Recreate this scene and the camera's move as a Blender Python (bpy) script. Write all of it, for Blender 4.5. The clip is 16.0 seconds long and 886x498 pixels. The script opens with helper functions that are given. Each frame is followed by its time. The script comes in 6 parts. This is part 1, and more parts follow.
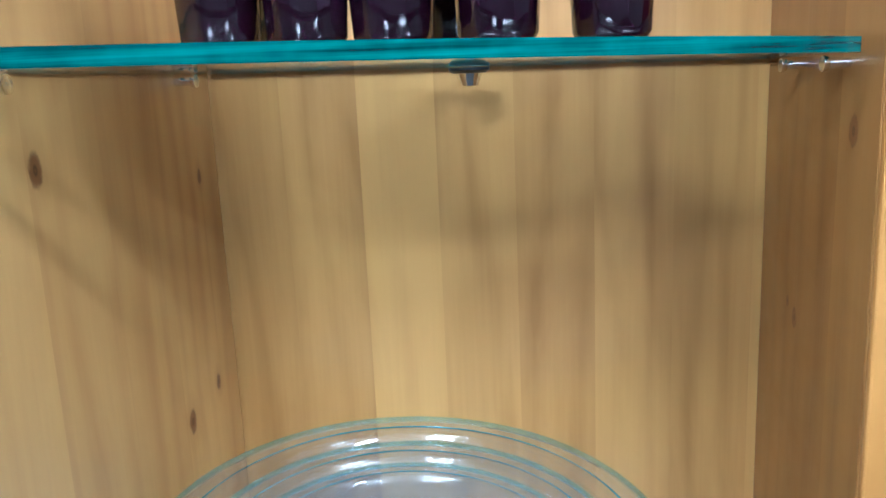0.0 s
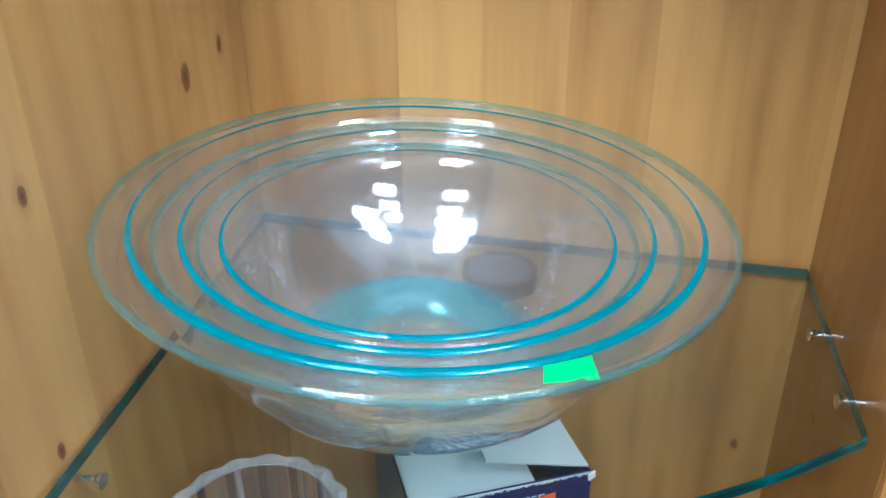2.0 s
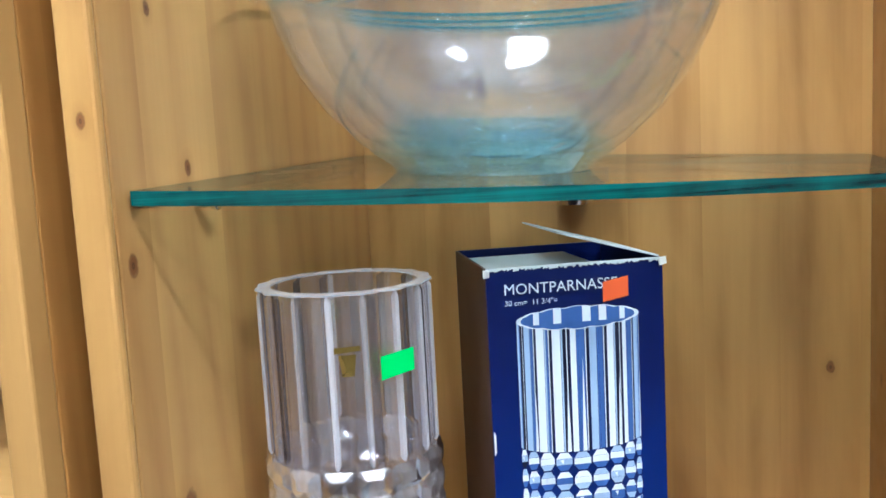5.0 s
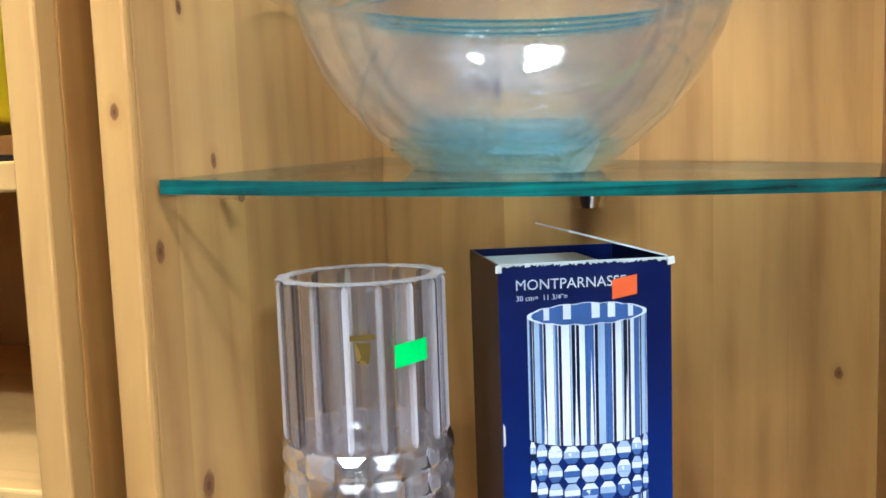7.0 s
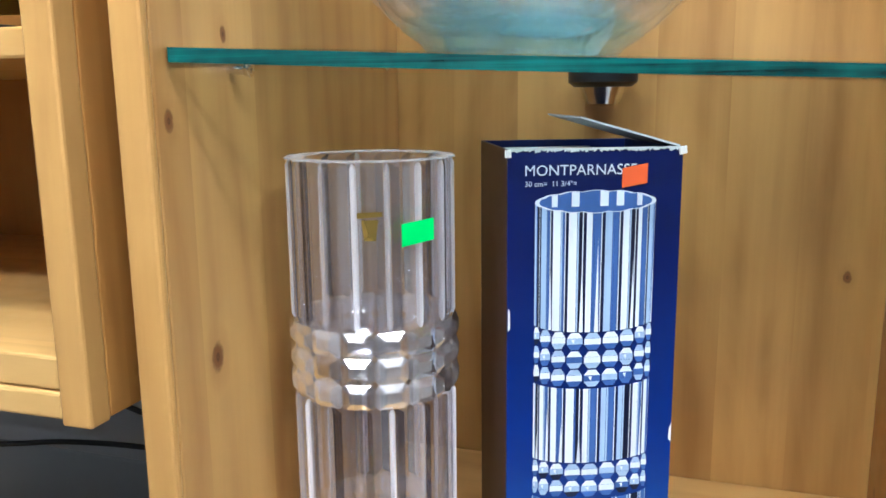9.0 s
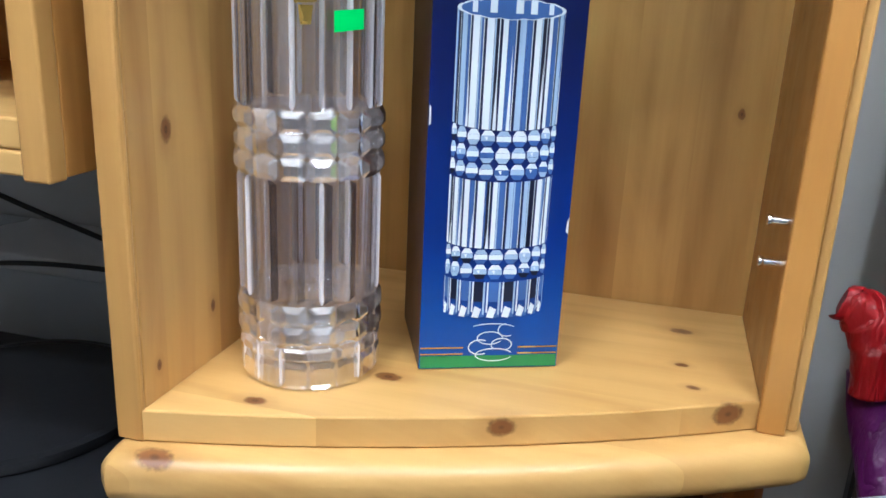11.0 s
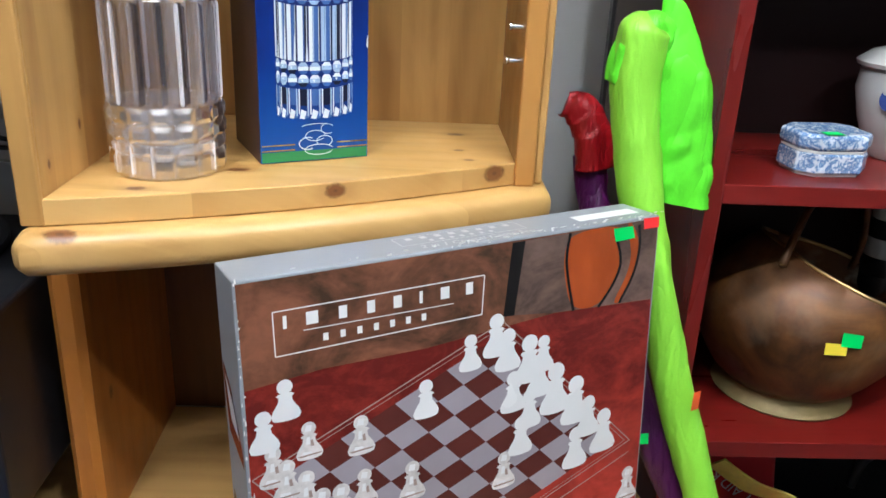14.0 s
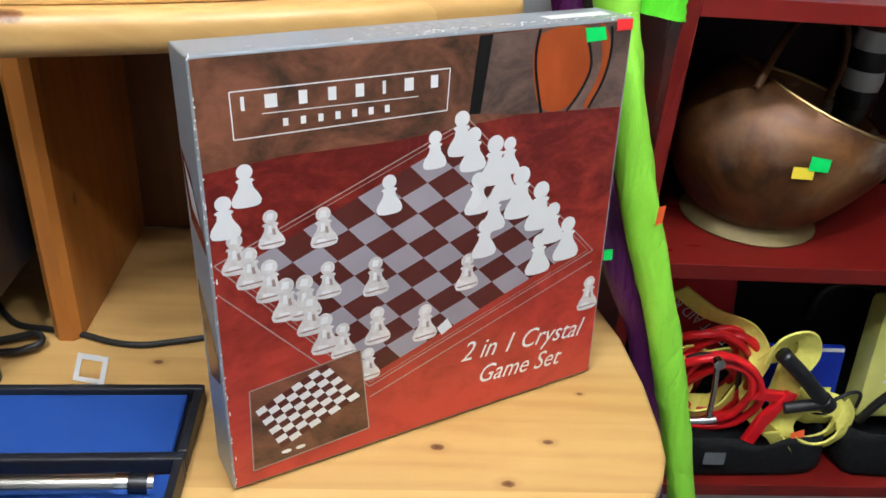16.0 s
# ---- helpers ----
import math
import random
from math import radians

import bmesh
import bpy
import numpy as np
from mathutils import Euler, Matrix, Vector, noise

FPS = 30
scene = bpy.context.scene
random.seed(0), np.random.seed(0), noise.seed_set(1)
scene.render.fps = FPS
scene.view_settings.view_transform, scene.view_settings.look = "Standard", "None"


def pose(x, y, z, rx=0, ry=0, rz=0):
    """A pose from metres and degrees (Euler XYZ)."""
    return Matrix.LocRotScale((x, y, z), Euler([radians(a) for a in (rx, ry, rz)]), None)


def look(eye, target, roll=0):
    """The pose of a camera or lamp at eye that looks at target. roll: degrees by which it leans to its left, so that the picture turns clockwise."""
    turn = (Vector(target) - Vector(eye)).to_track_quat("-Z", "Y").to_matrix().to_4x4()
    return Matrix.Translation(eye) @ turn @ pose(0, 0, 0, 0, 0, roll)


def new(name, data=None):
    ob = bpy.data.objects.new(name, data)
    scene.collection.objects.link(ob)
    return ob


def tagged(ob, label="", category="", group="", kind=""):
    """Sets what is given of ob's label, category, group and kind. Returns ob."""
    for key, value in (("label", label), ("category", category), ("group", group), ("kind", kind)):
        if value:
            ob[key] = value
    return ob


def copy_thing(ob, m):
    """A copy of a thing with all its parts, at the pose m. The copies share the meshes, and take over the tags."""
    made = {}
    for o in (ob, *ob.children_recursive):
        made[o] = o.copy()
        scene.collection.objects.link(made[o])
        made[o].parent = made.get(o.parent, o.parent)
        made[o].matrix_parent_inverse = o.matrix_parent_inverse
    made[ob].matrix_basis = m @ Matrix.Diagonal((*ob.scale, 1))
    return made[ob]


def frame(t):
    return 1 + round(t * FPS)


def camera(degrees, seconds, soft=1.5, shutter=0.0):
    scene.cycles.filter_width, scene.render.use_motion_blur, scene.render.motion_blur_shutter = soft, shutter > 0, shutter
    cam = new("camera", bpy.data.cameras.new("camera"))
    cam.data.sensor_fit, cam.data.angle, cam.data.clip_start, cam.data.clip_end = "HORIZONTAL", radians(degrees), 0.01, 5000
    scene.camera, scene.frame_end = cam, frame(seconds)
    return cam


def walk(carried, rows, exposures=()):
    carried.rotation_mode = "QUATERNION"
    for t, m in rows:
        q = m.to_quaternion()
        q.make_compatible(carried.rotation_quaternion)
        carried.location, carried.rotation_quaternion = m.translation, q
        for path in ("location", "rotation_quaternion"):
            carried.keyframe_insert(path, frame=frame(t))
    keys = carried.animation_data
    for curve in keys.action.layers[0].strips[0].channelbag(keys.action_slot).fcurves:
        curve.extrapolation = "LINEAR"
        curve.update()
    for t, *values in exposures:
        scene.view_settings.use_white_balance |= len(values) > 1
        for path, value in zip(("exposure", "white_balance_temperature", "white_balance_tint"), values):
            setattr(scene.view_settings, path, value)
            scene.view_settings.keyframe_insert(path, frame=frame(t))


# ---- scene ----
cam = camera(57.6, 16.0, soft=1.6)
PATH = [
    (0, (0.236, -0.304, 0.775), (0.071, 1.646, 0.362), -2.6),
    (0.2, (0.236, -0.292, 0.762), (0.048, 1.632, 0.247), -2.5),
    (0.5, (0.254, -0.261, 0.747), (-0.032, 1.585, 0.032), -2.7),
    (1, (0.247, -0.225, 0.698), (-0.051, 1.544, -0.186), -1.7),
    (1.5, (0.244, -0.228, 0.679), (-0.046, 1.508, -0.269), -0.8),
    (2, (0.242, -0.246, 0.667), (-0.036, 1.522, -0.226), -0.5),
    (2.5, (0.237, -0.286, 0.637), (-0.041, 1.566, -0.065), -1.7),
    (3, (0.227, -0.336, 0.597), (-0.046, 1.57, 0.057), -2.2),
    (3.5, (0.24, -0.369, 0.526), (-0.072, 1.576, 0.178), -3.1),
    (4, (0.261, -0.383, 0.457), (-0.172, 1.548, 0.164), -2.9),
    (4.5, (0.271, -0.386, 0.409), (-0.254, 1.529, 0.167), -3.0),
    (4.7, (0.274, -0.385, 0.397), (-0.262, 1.527, 0.164), -3.1),
    (7, (0.283, -0.402, 0.382), (-0.299, 1.502, 0.192), -2.0),
    (7.5, (0.283, -0.403, 0.384), (-0.31, 1.495, 0.17), -1.7),
    (8.5, (0.281, -0.403, 0.364), (-0.322, 1.474, 0.028), -1.1),
    (10.8, (0.336, -0.461, 0.304), (-0.24, 1.374, -0.246), 2.2),
    (11, (0.336, -0.478, 0.29), (-0.156, 1.369, -0.298), 2.7),
    (11.5, (0.323, -0.552, 0.253), (0.056, 1.336, -0.35), 2.5),
    (12, (0.308, -0.637, 0.23), (0.261, 1.258, -0.409), 3.1),
    (12.5, (0.312, -0.675, 0.223), (0.351, 1.211, -0.44), 3.4),
    (13, (0.318, -0.696, 0.216), (0.394, 1.185, -0.461), 2.9),
    (13.5, (0.321, -0.71, 0.223), (0.409, 1.164, -0.471), 2.6),
    (14, (0.318, -0.713, 0.228), (0.409, 1.15, -0.494), 2.7),
    (14.5, (0.32, -0.721, 0.209), (0.414, 1.111, -0.588), 3.2),
    (15, (0.321, -0.726, 0.175), (0.427, 1.049, -0.74), 4.0),
    (15.5, (0.327, -0.735, 0.159), (0.436, 1.002, -0.827), 4.2),
    (16, (0.336, -0.735, 0.165), (0.484, 0.986, -0.843), 4.5),
]
walk(cam, [(t, look(eye, target, roll)) for t, eye, target, roll in PATH], [(0.0, -0.25, 4850, 4), (0.5, -0.28, 4800, 4), (1.5, -0.38, 5100, 5), (2.0, -0.33, 5350, 8), (2.5, -0.18, 5550, 9), (3.5, 0.04, 5650, 9), (4.5, 0.0, 5750, 9), (8.5, 0.05, 6000, 9), (11.0, -0.2, 5950, 9), (11.5, -0.3, 5850, 9), (12.0, -0.38, 5850, 9), (12.5, -0.2, 5950, 10), (13.0, -0.12, 6050, 10), (16.0, -0.12, 6350, 10)])

# ---- world and light: a shop lit by ceiling panels ----
world = bpy.data.worlds.new("shop_world")
scene.world = world
world.use_nodes = True
world.node_tree.nodes["Background"].inputs[0].default_value = (0.9, 0.95, 1.0, 1)
world.node_tree.nodes["Background"].inputs[1].default_value = 0.25
scene.view_settings.exposure = 0.0
# nested bowls and the fluted vase stack many clear surfaces
scene.cycles.transparent_max_bounces = 32
FLOOR, DESK, CEIL = -1.195, -0.443, 1.55
LAMP_POWER = 132.0
LAMPS = [(-0.05, -0.56), (0.95, -0.56), (-0.05, -1.10), (0.95, -1.10)]


# ---- materials ----
def nodes(name):
    m = bpy.data.materials.new(name)
    m.use_nodes = True
    nt = m.node_tree
    b = nt.nodes["Principled BSDF"]
    return m, nt, b


def link(nt, a, b):
    nt.links.new(a, b)


def math_node(nt, op, a, b=None, c=None):
    n = nt.nodes.new("ShaderNodeMath")
    n.operation = op
    for i, v in enumerate((a, b, c)):
        if v is None:
            continue
        if isinstance(v, (int, float)):
            n.inputs[i].default_value = v
        else:
            link(nt, v, n.inputs[i])
    return n.outputs[0]


def mix_col(nt, fac, a, b, mode="MIX"):
    n = nt.nodes.new("ShaderNodeMix")
    n.data_type, n.blend_type = "RGBA", mode
    for sock, v in ((n.inputs[0], fac), (n.inputs[6], a), (n.inputs[7], b)):
        if isinstance(v, (int, float)):
            sock.default_value = v
        elif isinstance(v, tuple):
            sock.default_value = (*v, 1)
        else:
            link(nt, v, sock)
    return n.outputs[2]


def noise_node(nt, vec, scale, detail=4, rough=0.55, distort=0.0):
    n = nt.nodes.new("ShaderNodeTexNoise")
    n.inputs["Scale"].default_value, n.inputs["Detail"].default_value = scale, detail
    n.inputs["Roughness"].default_value, n.inputs["Distortion"].default_value = rough, distort
    if vec is not None:
        link(nt, vec, n.inputs["Vector"])
    return n.outputs[0]


def scaled(nt, vec, s, off=(0, 0, 0)):
    n = nt.nodes.new("ShaderNodeMapping")
    n.inputs["Scale"].default_value, n.inputs["Location"].default_value = s, off
    link(nt, vec, n.inputs["Vector"])
    return n.outputs[0]


def bump(nt, height, b, strength=0.2, dist=0.002):
    n = nt.nodes.new("ShaderNodeBump")
    n.inputs["Strength"].default_value, n.inputs["Distance"].default_value = strength, dist
    link(nt, height, n.inputs["Height"])
    link(nt, n.outputs[0], b.inputs["Normal"])


def ramp(nt, fac, stops):
    n = nt.nodes.new("ShaderNodeValToRGB")
    while len(n.color_ramp.elements) < len(stops):
        n.color_ramp.elements.new(0.5)
    for e, (p, c) in zip(n.color_ramp.elements, stops):
        e.position, e.color = p, (*c, 1)
    link(nt, fac, n.inputs[0])
    return n.outputs[0]


def pine(name, across, along, strip=0.09, knots=(), light=(0.60, 0.355, 0.12), dark=(0.40, 0.20, 0.058), gloss=0.34, seed=0.0):
    """Varnished glued pine: strips across, grain along, knots at (across, along, radius)."""
    m, nt, b = nodes(name)
    co = nt.nodes.new("ShaderNodeTexCoord").outputs["Object"]
    sep = nt.nodes.new("ShaderNodeSeparateXYZ")
    link(nt, co, sep.inputs[0])
    ax = {"x": sep.outputs[0], "y": sep.outputs[1], "z": sep.outputs[2]}
    a, l = ax[across], ax[along]
    third = ({"x", "y", "z"} - {across, along}).pop()
    strip_id = math_node(nt, "FLOOR", math_node(nt, "DIVIDE", math_node(nt, "ADD", a, seed), strip))
    wn = nt.nodes.new("ShaderNodeTexWhiteNoise")
    wn.noise_dimensions = "1D"
    link(nt, strip_id, wn.inputs["W"])
    comb = nt.nodes.new("ShaderNodeCombineXYZ")
    link(nt, math_node(nt, "ADD", a, math_node(nt, "MULTIPLY", ax[third], 0.7)), comb.inputs[0])
    link(nt, math_node(nt, "ADD", l, math_node(nt, "MULTIPLY", wn.outputs[0], 7.0)), comb.inputs[1])
    comb.inputs[2].default_value = seed
    # slow wander makes the growth rings bend
    wander = noise_node(nt, scaled(nt, comb.outputs[0], (9, 1.6, 1)), 1.0, 2)
    ring_x = math_node(nt, "ADD", comb.outputs[0].node.outputs[0] and math_node(nt, "MULTIPLY", a, 1.0), math_node(nt, "MULTIPLY", wander, 0.11))
    dist = None
    for ka, kl, kr, *kt in knots:
        da = math_node(nt, "SUBTRACT", a, ka)
        dl = math_node(nt, "MULTIPLY", math_node(nt, "SUBTRACT", l, kl), 0.62)
        sq = math_node(nt, "ADD", math_node(nt, "MULTIPLY", da, da), math_node(nt, "MULTIPLY", dl, dl))
        if kt:
            dt = math_node(nt, "SUBTRACT", ax[third], kt[0])
            sq = math_node(nt, "ADD", sq, math_node(nt, "MULTIPLY", dt, dt))
        d = math_node(nt, "SQRT", sq)
        d = math_node(nt, "DIVIDE", d, kr)
        dist = d if dist is None else math_node(nt, "MINIMUM", dist, d)
    if dist is not None:
        ring_x = math_node(nt, "ADD", ring_x, math_node(nt, "DIVIDE", 0.012, math_node(nt, "ADD", math_node(nt, "MULTIPLY", dist, dist), 0.7)))
    rings = math_node(nt, "SINE", math_node(nt, "MULTIPLY", ring_x, 190.0))
    rings = math_node(nt, "POWER", math_node(nt, "MULTIPLY_ADD", rings, 0.5, 0.5), 2.0)
    fine = noise_node(nt, scaled(nt, comb.outputs[0], (260, 7, 1)), 1.0, 3)
    cloud = noise_node(nt, scaled(nt, comb.outputs[0], (13, 2.6, 1)), 1.0, 4, 0.6, 0.6)
    f = math_node(nt, "MULTIPLY_ADD", math_node(nt, "MULTIPLY", rings, math_node(nt, "POWER", cloud, 2.0)), 0.55, math_node(nt, "MULTIPLY_ADD", fine, 0.16, math_node(nt, "MULTIPLY", cloud, 0.72)))
    f = math_node(nt, "ADD", f, math_node(nt, "MULTIPLY_ADD", wn.outputs[0], 0.30, -0.13))
    col = mix_col(nt, ramp(nt, f, [(0.25, (0, 0, 0)), (0.85, (1, 1, 1))]), light, dark)
    if dist is not None:
        wob = math_node(nt, "ADD", dist, math_node(nt, "MULTIPLY_ADD", noise_node(nt, co, 220.0, 2), 0.5, -0.25))
        core = ramp(nt, math_node(nt, "MULTIPLY", wob, 0.4), [(0.26, (1, 1, 1)), (0.42, (0, 0, 0))])
        halo = ramp(nt, math_node(nt, "MULTIPLY", wob, 0.25), [(0.2, (1, 1, 1)), (0.60, (0, 0, 0))])
        col = mix_col(nt, math_node(nt, "MULTIPLY", halo, 0.32), col, (0.27, 0.12, 0.035))
        kcol = mix_col(nt, math_node(nt, "SINE", math_node(nt, "MULTIPLY", dist, 9.0)), (0.20, 0.075, 0.022), (0.10, 0.035, 0.012))
        col = mix_col(nt, core, col, kcol)
    link(nt, col, b.inputs["Base Color"])
    r = math_node(nt, "MULTIPLY_ADD", noise_node(nt, co, 40.0, 3), 0.2, gloss - 0.08)
    link(nt, r, b.inputs["Roughness"])
    bump(nt, math_node(nt, "ADD", math_node(nt, "MULTIPLY", rings, 0.3), fine), b, 0.12, 0.0006)
    return m


def plain(name, col, rough=0.5, metal=0.0, vary=0.12, scale=60.0, bumpy=0.05, spec=0.5, stretch=(1, 1, 1)):
    m, nt, b = nodes(name)
    co = scaled(nt, nt.nodes.new("ShaderNodeTexCoord").outputs["Object"], stretch)
    n1 = noise_node(nt, co, scale, 5)
    n2 = noise_node(nt, co, scale * 0.12, 3)
    k = math_node(nt, "MULTIPLY_ADD", n1, vary, math_node(nt, "MULTIPLY_ADD", n2, vary * 1.6, 1 - vary * 1.3))
    vm = nt.nodes.new("ShaderNodeVectorMath")
    vm.operation = "SCALE"
    vm.inputs[0].default_value = col
    link(nt, k, vm.inputs["Scale"])
    link(nt, vm.outputs[0], b.inputs["Base Color"])
    link(nt, math_node(nt, "MULTIPLY_ADD", n2, 0.2, rough - 0.1), b.inputs["Roughness"])
    b.inputs["Metallic"].default_value = metal
    b.inputs["Specular IOR Level"].default_value = spec
    if bumpy:
        bump(nt, n1, b, bumpy, 0.003)
    return m


def glass(name, tint=(0.97, 0.99, 0.99), rough=0.0, ior=1.5, body=(0.8, 0.8, 0.85), cloud=0.0, straight=0.1):
    """Refracting crystal; cloud mixes in flat pale colour in place of bright reflections."""
    m, nt, b = nodes(name)
    b.inputs["Base Color"].default_value = (*tint, 1)
    b.inputs["Roughness"].default_value = rough
    b.inputs["IOR"].default_value = ior
    b.inputs["Transmission Weight"].default_value = 1.0
    d = nt.nodes.new("ShaderNodeBsdfDiffuse")
    d.inputs[0].default_value = (*body, 1)
    t = nt.nodes.new("ShaderNodeBsdfTransparent")
    t.inputs[0].default_value = (*tint, 1)
    scatter = nt.nodes.new("ShaderNodeMixShader")
    scatter.inputs[0].default_value = cloud
    through_mix = nt.nodes.new("ShaderNodeMixShader")
    through_mix.inputs[0].default_value = straight
    link(nt, b.outputs[0], through_mix.inputs[1])
    link(nt, t.outputs[0], through_mix.inputs[2])
    link(nt, through_mix.outputs[0], scatter.inputs[1])
    link(nt, d.outputs[0], scatter.inputs[2])
    link(nt, scatter.outputs[0], nt.nodes["Material Output"].inputs[0])
    return m


def thin_glass(name, tint=(0.95, 0.98, 0.98), gloss_tint=(1, 1, 1), gain=1.0, clear=None, sheen=0.02):
    """Clear glass of even thickness: light goes straight through, the surface reflects."""
    m, nt, b = nodes(name)
    nt.nodes.remove(b)
    tr = nt.nodes.new("ShaderNodeBsdfTransparent")
    tr.inputs[0].default_value = (*tint, 1)
    if clear:
        pick = nt.nodes.new("ShaderNodeObjectInfo").outputs["Random"]
        link(nt, mix_col(nt, math_node(nt, "POWER", pick, 1.5), tint, clear), tr.inputs[0])
    gl = nt.nodes.new("ShaderNodeBsdfGlossy")
    gl.inputs["Roughness"].default_value = sheen
    gl.inputs[0].default_value = (*gloss_tint, 1)
    lw = nt.nodes.new("ShaderNodeLayerWeight")
    lw.inputs[0].default_value = 0.5
    mx = nt.nodes.new("ShaderNodeMixShader")
    link(nt, math_node(nt, "MULTIPLY_ADD", math_node(nt, "POWER", lw.outputs["Facing"], 4.0), 0.75 * gain, 0.045 * gain), mx.inputs[0])
    link(nt, tr.outputs[0], mx.inputs[1])
    link(nt, gl.outputs[0], mx.inputs[2])
    link(nt, mx.outputs[0], nt.nodes["Material Output"].inputs[0])
    return m


def thick_glass(name, tint, body, weight, vary=False, gain=1.3, sheen=0.02):
    """Glass with a body colour: its own tint gathered in thick edges, elsewhere painted brightness."""
    m = thin_glass(name, tint, gain=gain, sheen=sheen)
    nt = m.node_tree
    out = nt.nodes["Material Output"]
    clear = out.inputs[0].links[0].from_socket
    d = nt.nodes.new("ShaderNodeBsdfDiffuse")
    d.inputs[0].default_value = (*body, 1)
    t = nt.nodes.new("ShaderNodeBsdfTranslucent")
    t.inputs[0].default_value = (*body, 1)
    a = nt.nodes.new("ShaderNodeAddShader")
    link(nt, d.outputs[0], a.inputs[0])
    link(nt, t.outputs[0], a.inputs[1])
    mx = nt.nodes.new("ShaderNodeMixShader")
    mx.inputs[0].default_value = weight
    if vary:
        pick = nt.nodes.new("ShaderNodeObjectInfo").outputs["Random"]
        link(nt, math_node(nt, "MULTIPLY", math_node(nt, "POWER", pick, 2.0), weight), mx.inputs[0])
    link(nt, clear, mx.inputs[1])
    link(nt, a.outputs[0], mx.inputs[2])
    link(nt, mx.outputs[0], out.inputs[0])
    return m


def nylon(name, col, scale=20.0, crease=0.5):
    """Thin shiny cloth with sharp creases."""
    m, nt, b = nodes(name)
    co = scaled(nt, nt.nodes.new("ShaderNodeTexCoord").outputs["Object"], (1.0, 1.0, 0.3))
    n1 = noise_node(nt, co, scale, 3, 0.5, 1.2)
    ridge = math_node(nt, "POWER", math_node(nt, "ABSOLUTE", math_node(nt, "MULTIPLY_ADD", n1, 2.0, -1.0)), 0.6)
    n2 = noise_node(nt, co, scale * 3.2, 2, 0.5, 0.8)
    ridge2 = math_node(nt, "ABSOLUTE", math_node(nt, "MULTIPLY_ADD", n2, 2.0, -1.0))
    h = math_node(nt, "MULTIPLY_ADD", ridge2, 0.28, ridge)
    weave = noise_node(nt, co, 900.0, 1)
    k = mix_col(nt, math_node(nt, "MULTIPLY_ADD", weave, 0.3, math_node(nt, "MULTIPLY", n1, 0.5)), tuple(c * 1.12 for c in col), tuple(c * 0.72 for c in col))
    link(nt, k, b.inputs["Base Color"])
    b.inputs["Roughness"].default_value = 0.40
    bump(nt, h, b, crease, 0.012)
    return m


def smoky(name, dark, bright, scale, seed, fade=0.0):
    """Glossy printed backdrop with soft swirling clouds, paler towards its foot by fade."""
    m, nt, b = nodes(name)
    co = scaled(nt, nt.nodes.new("ShaderNodeTexCoord").outputs["Object"], (1.0, 1.0, 1.5), (seed, 0, seed))
    n1 = noise_node(nt, co, scale, 5, 0.6, 1.5)
    n2 = noise_node(nt, co, scale * 9, 4, 0.6, 0.4)
    f = math_node(nt, "MULTIPLY_ADD", n2, 0.22, math_node(nt, "MULTIPLY", n1, 0.9))
    if fade:
        sep = nt.nodes.new("ShaderNodeSeparateXYZ")
        link(nt, nt.nodes.new("ShaderNodeTexCoord").outputs["Object"], sep.inputs[0])
        f = math_node(nt, "ADD", math_node(nt, "MULTIPLY_ADD", f, 0.45, 0.32), math_node(nt, "MULTIPLY_ADD", sep.outputs[2], -fade, fade * 0.16))
    link(nt, ramp(nt, f, [(0.40, dark), (0.72, bright)]), b.inputs["Base Color"])
    b.inputs["Roughness"].default_value = 0.2
    bump(nt, noise_node(nt, co, 14.0, 2), b, 0.08, 0.006)
    return m


def streaked(name, dark, bright):
    """The polished edge of sheet glass, with streaks running along it."""
    m, nt, b = nodes(name)
    co = nt.nodes.new("ShaderNodeTexCoord").outputs["Object"]
    n1 = noise_node(nt, scaled(nt, co, (7, 7, 330)), 1.0, 3, 0.6)
    n2 = noise_node(nt, scaled(nt, co, (30, 30, 40)), 1.0, 3, 0.6)
    link(nt, ramp(nt, math_node(nt, "MULTIPLY_ADD", n1, 0.65, math_node(nt, "MULTIPLY", n2, 0.35)), [(0.36, dark), (0.66, bright)]), b.inputs["Base Color"])
    b.inputs["Roughness"].default_value = 0.12
    return m


def emitter(name, col, strength):
    m, nt, b = nodes(name)
    b.inputs["Base Color"].default_value = (0.8, 0.8, 0.8, 1)
    b.inputs["Emission Color"].default_value = (*col, 1)
    b.inputs["Emission Strength"].default_value = strength
    return m


M_LEFT = pine("pine_left_panel", "y", "z", 0.075, [(0.235, 0.536, 0.0065), (0.292, 0.545, 0.0045), (0.041, 0.394, 0.0035), (0.014, 0.195, 0.0065), (0.065, 0.045, 0.0035), (-0.010, 0.025, 0.003), (0.060, 0.526, 0.0035), (0.014, 0.483, 0.003), (-0.018, 0.343, 0.0045), (0.083, 0.739, 0.0065), (0.003, 0.574, 0.0070), (0.297, 0.71, 0.004)], seed=0.3)
# Darker than the left panel: the shade on this side is in the colour.
M_RIGHT_SHADED = pine("pine_right_panel_shaded", "y", "z", 0.07, [(0.260, 0.599, 0.005), (0.275, 0.607, 0.003), (0.134, 0.618, 0.005), (0.18, 0.735, 0.0065), (0.30, 0.20, 0.004), (0.26, 0.29, 0.004), (0.31, 0.02, 0.004)], light=(0.35, 0.172, 0.044), dark=(0.22, 0.094, 0.022), seed=0.71)
M_BACK = pine("pine_back_panel", "x", "z", 0.062, [(0.405, 0.20, 0.0035)], light=(0.54, 0.30, 0.092), dark=(0.31, 0.145, 0.037), seed=0.13)
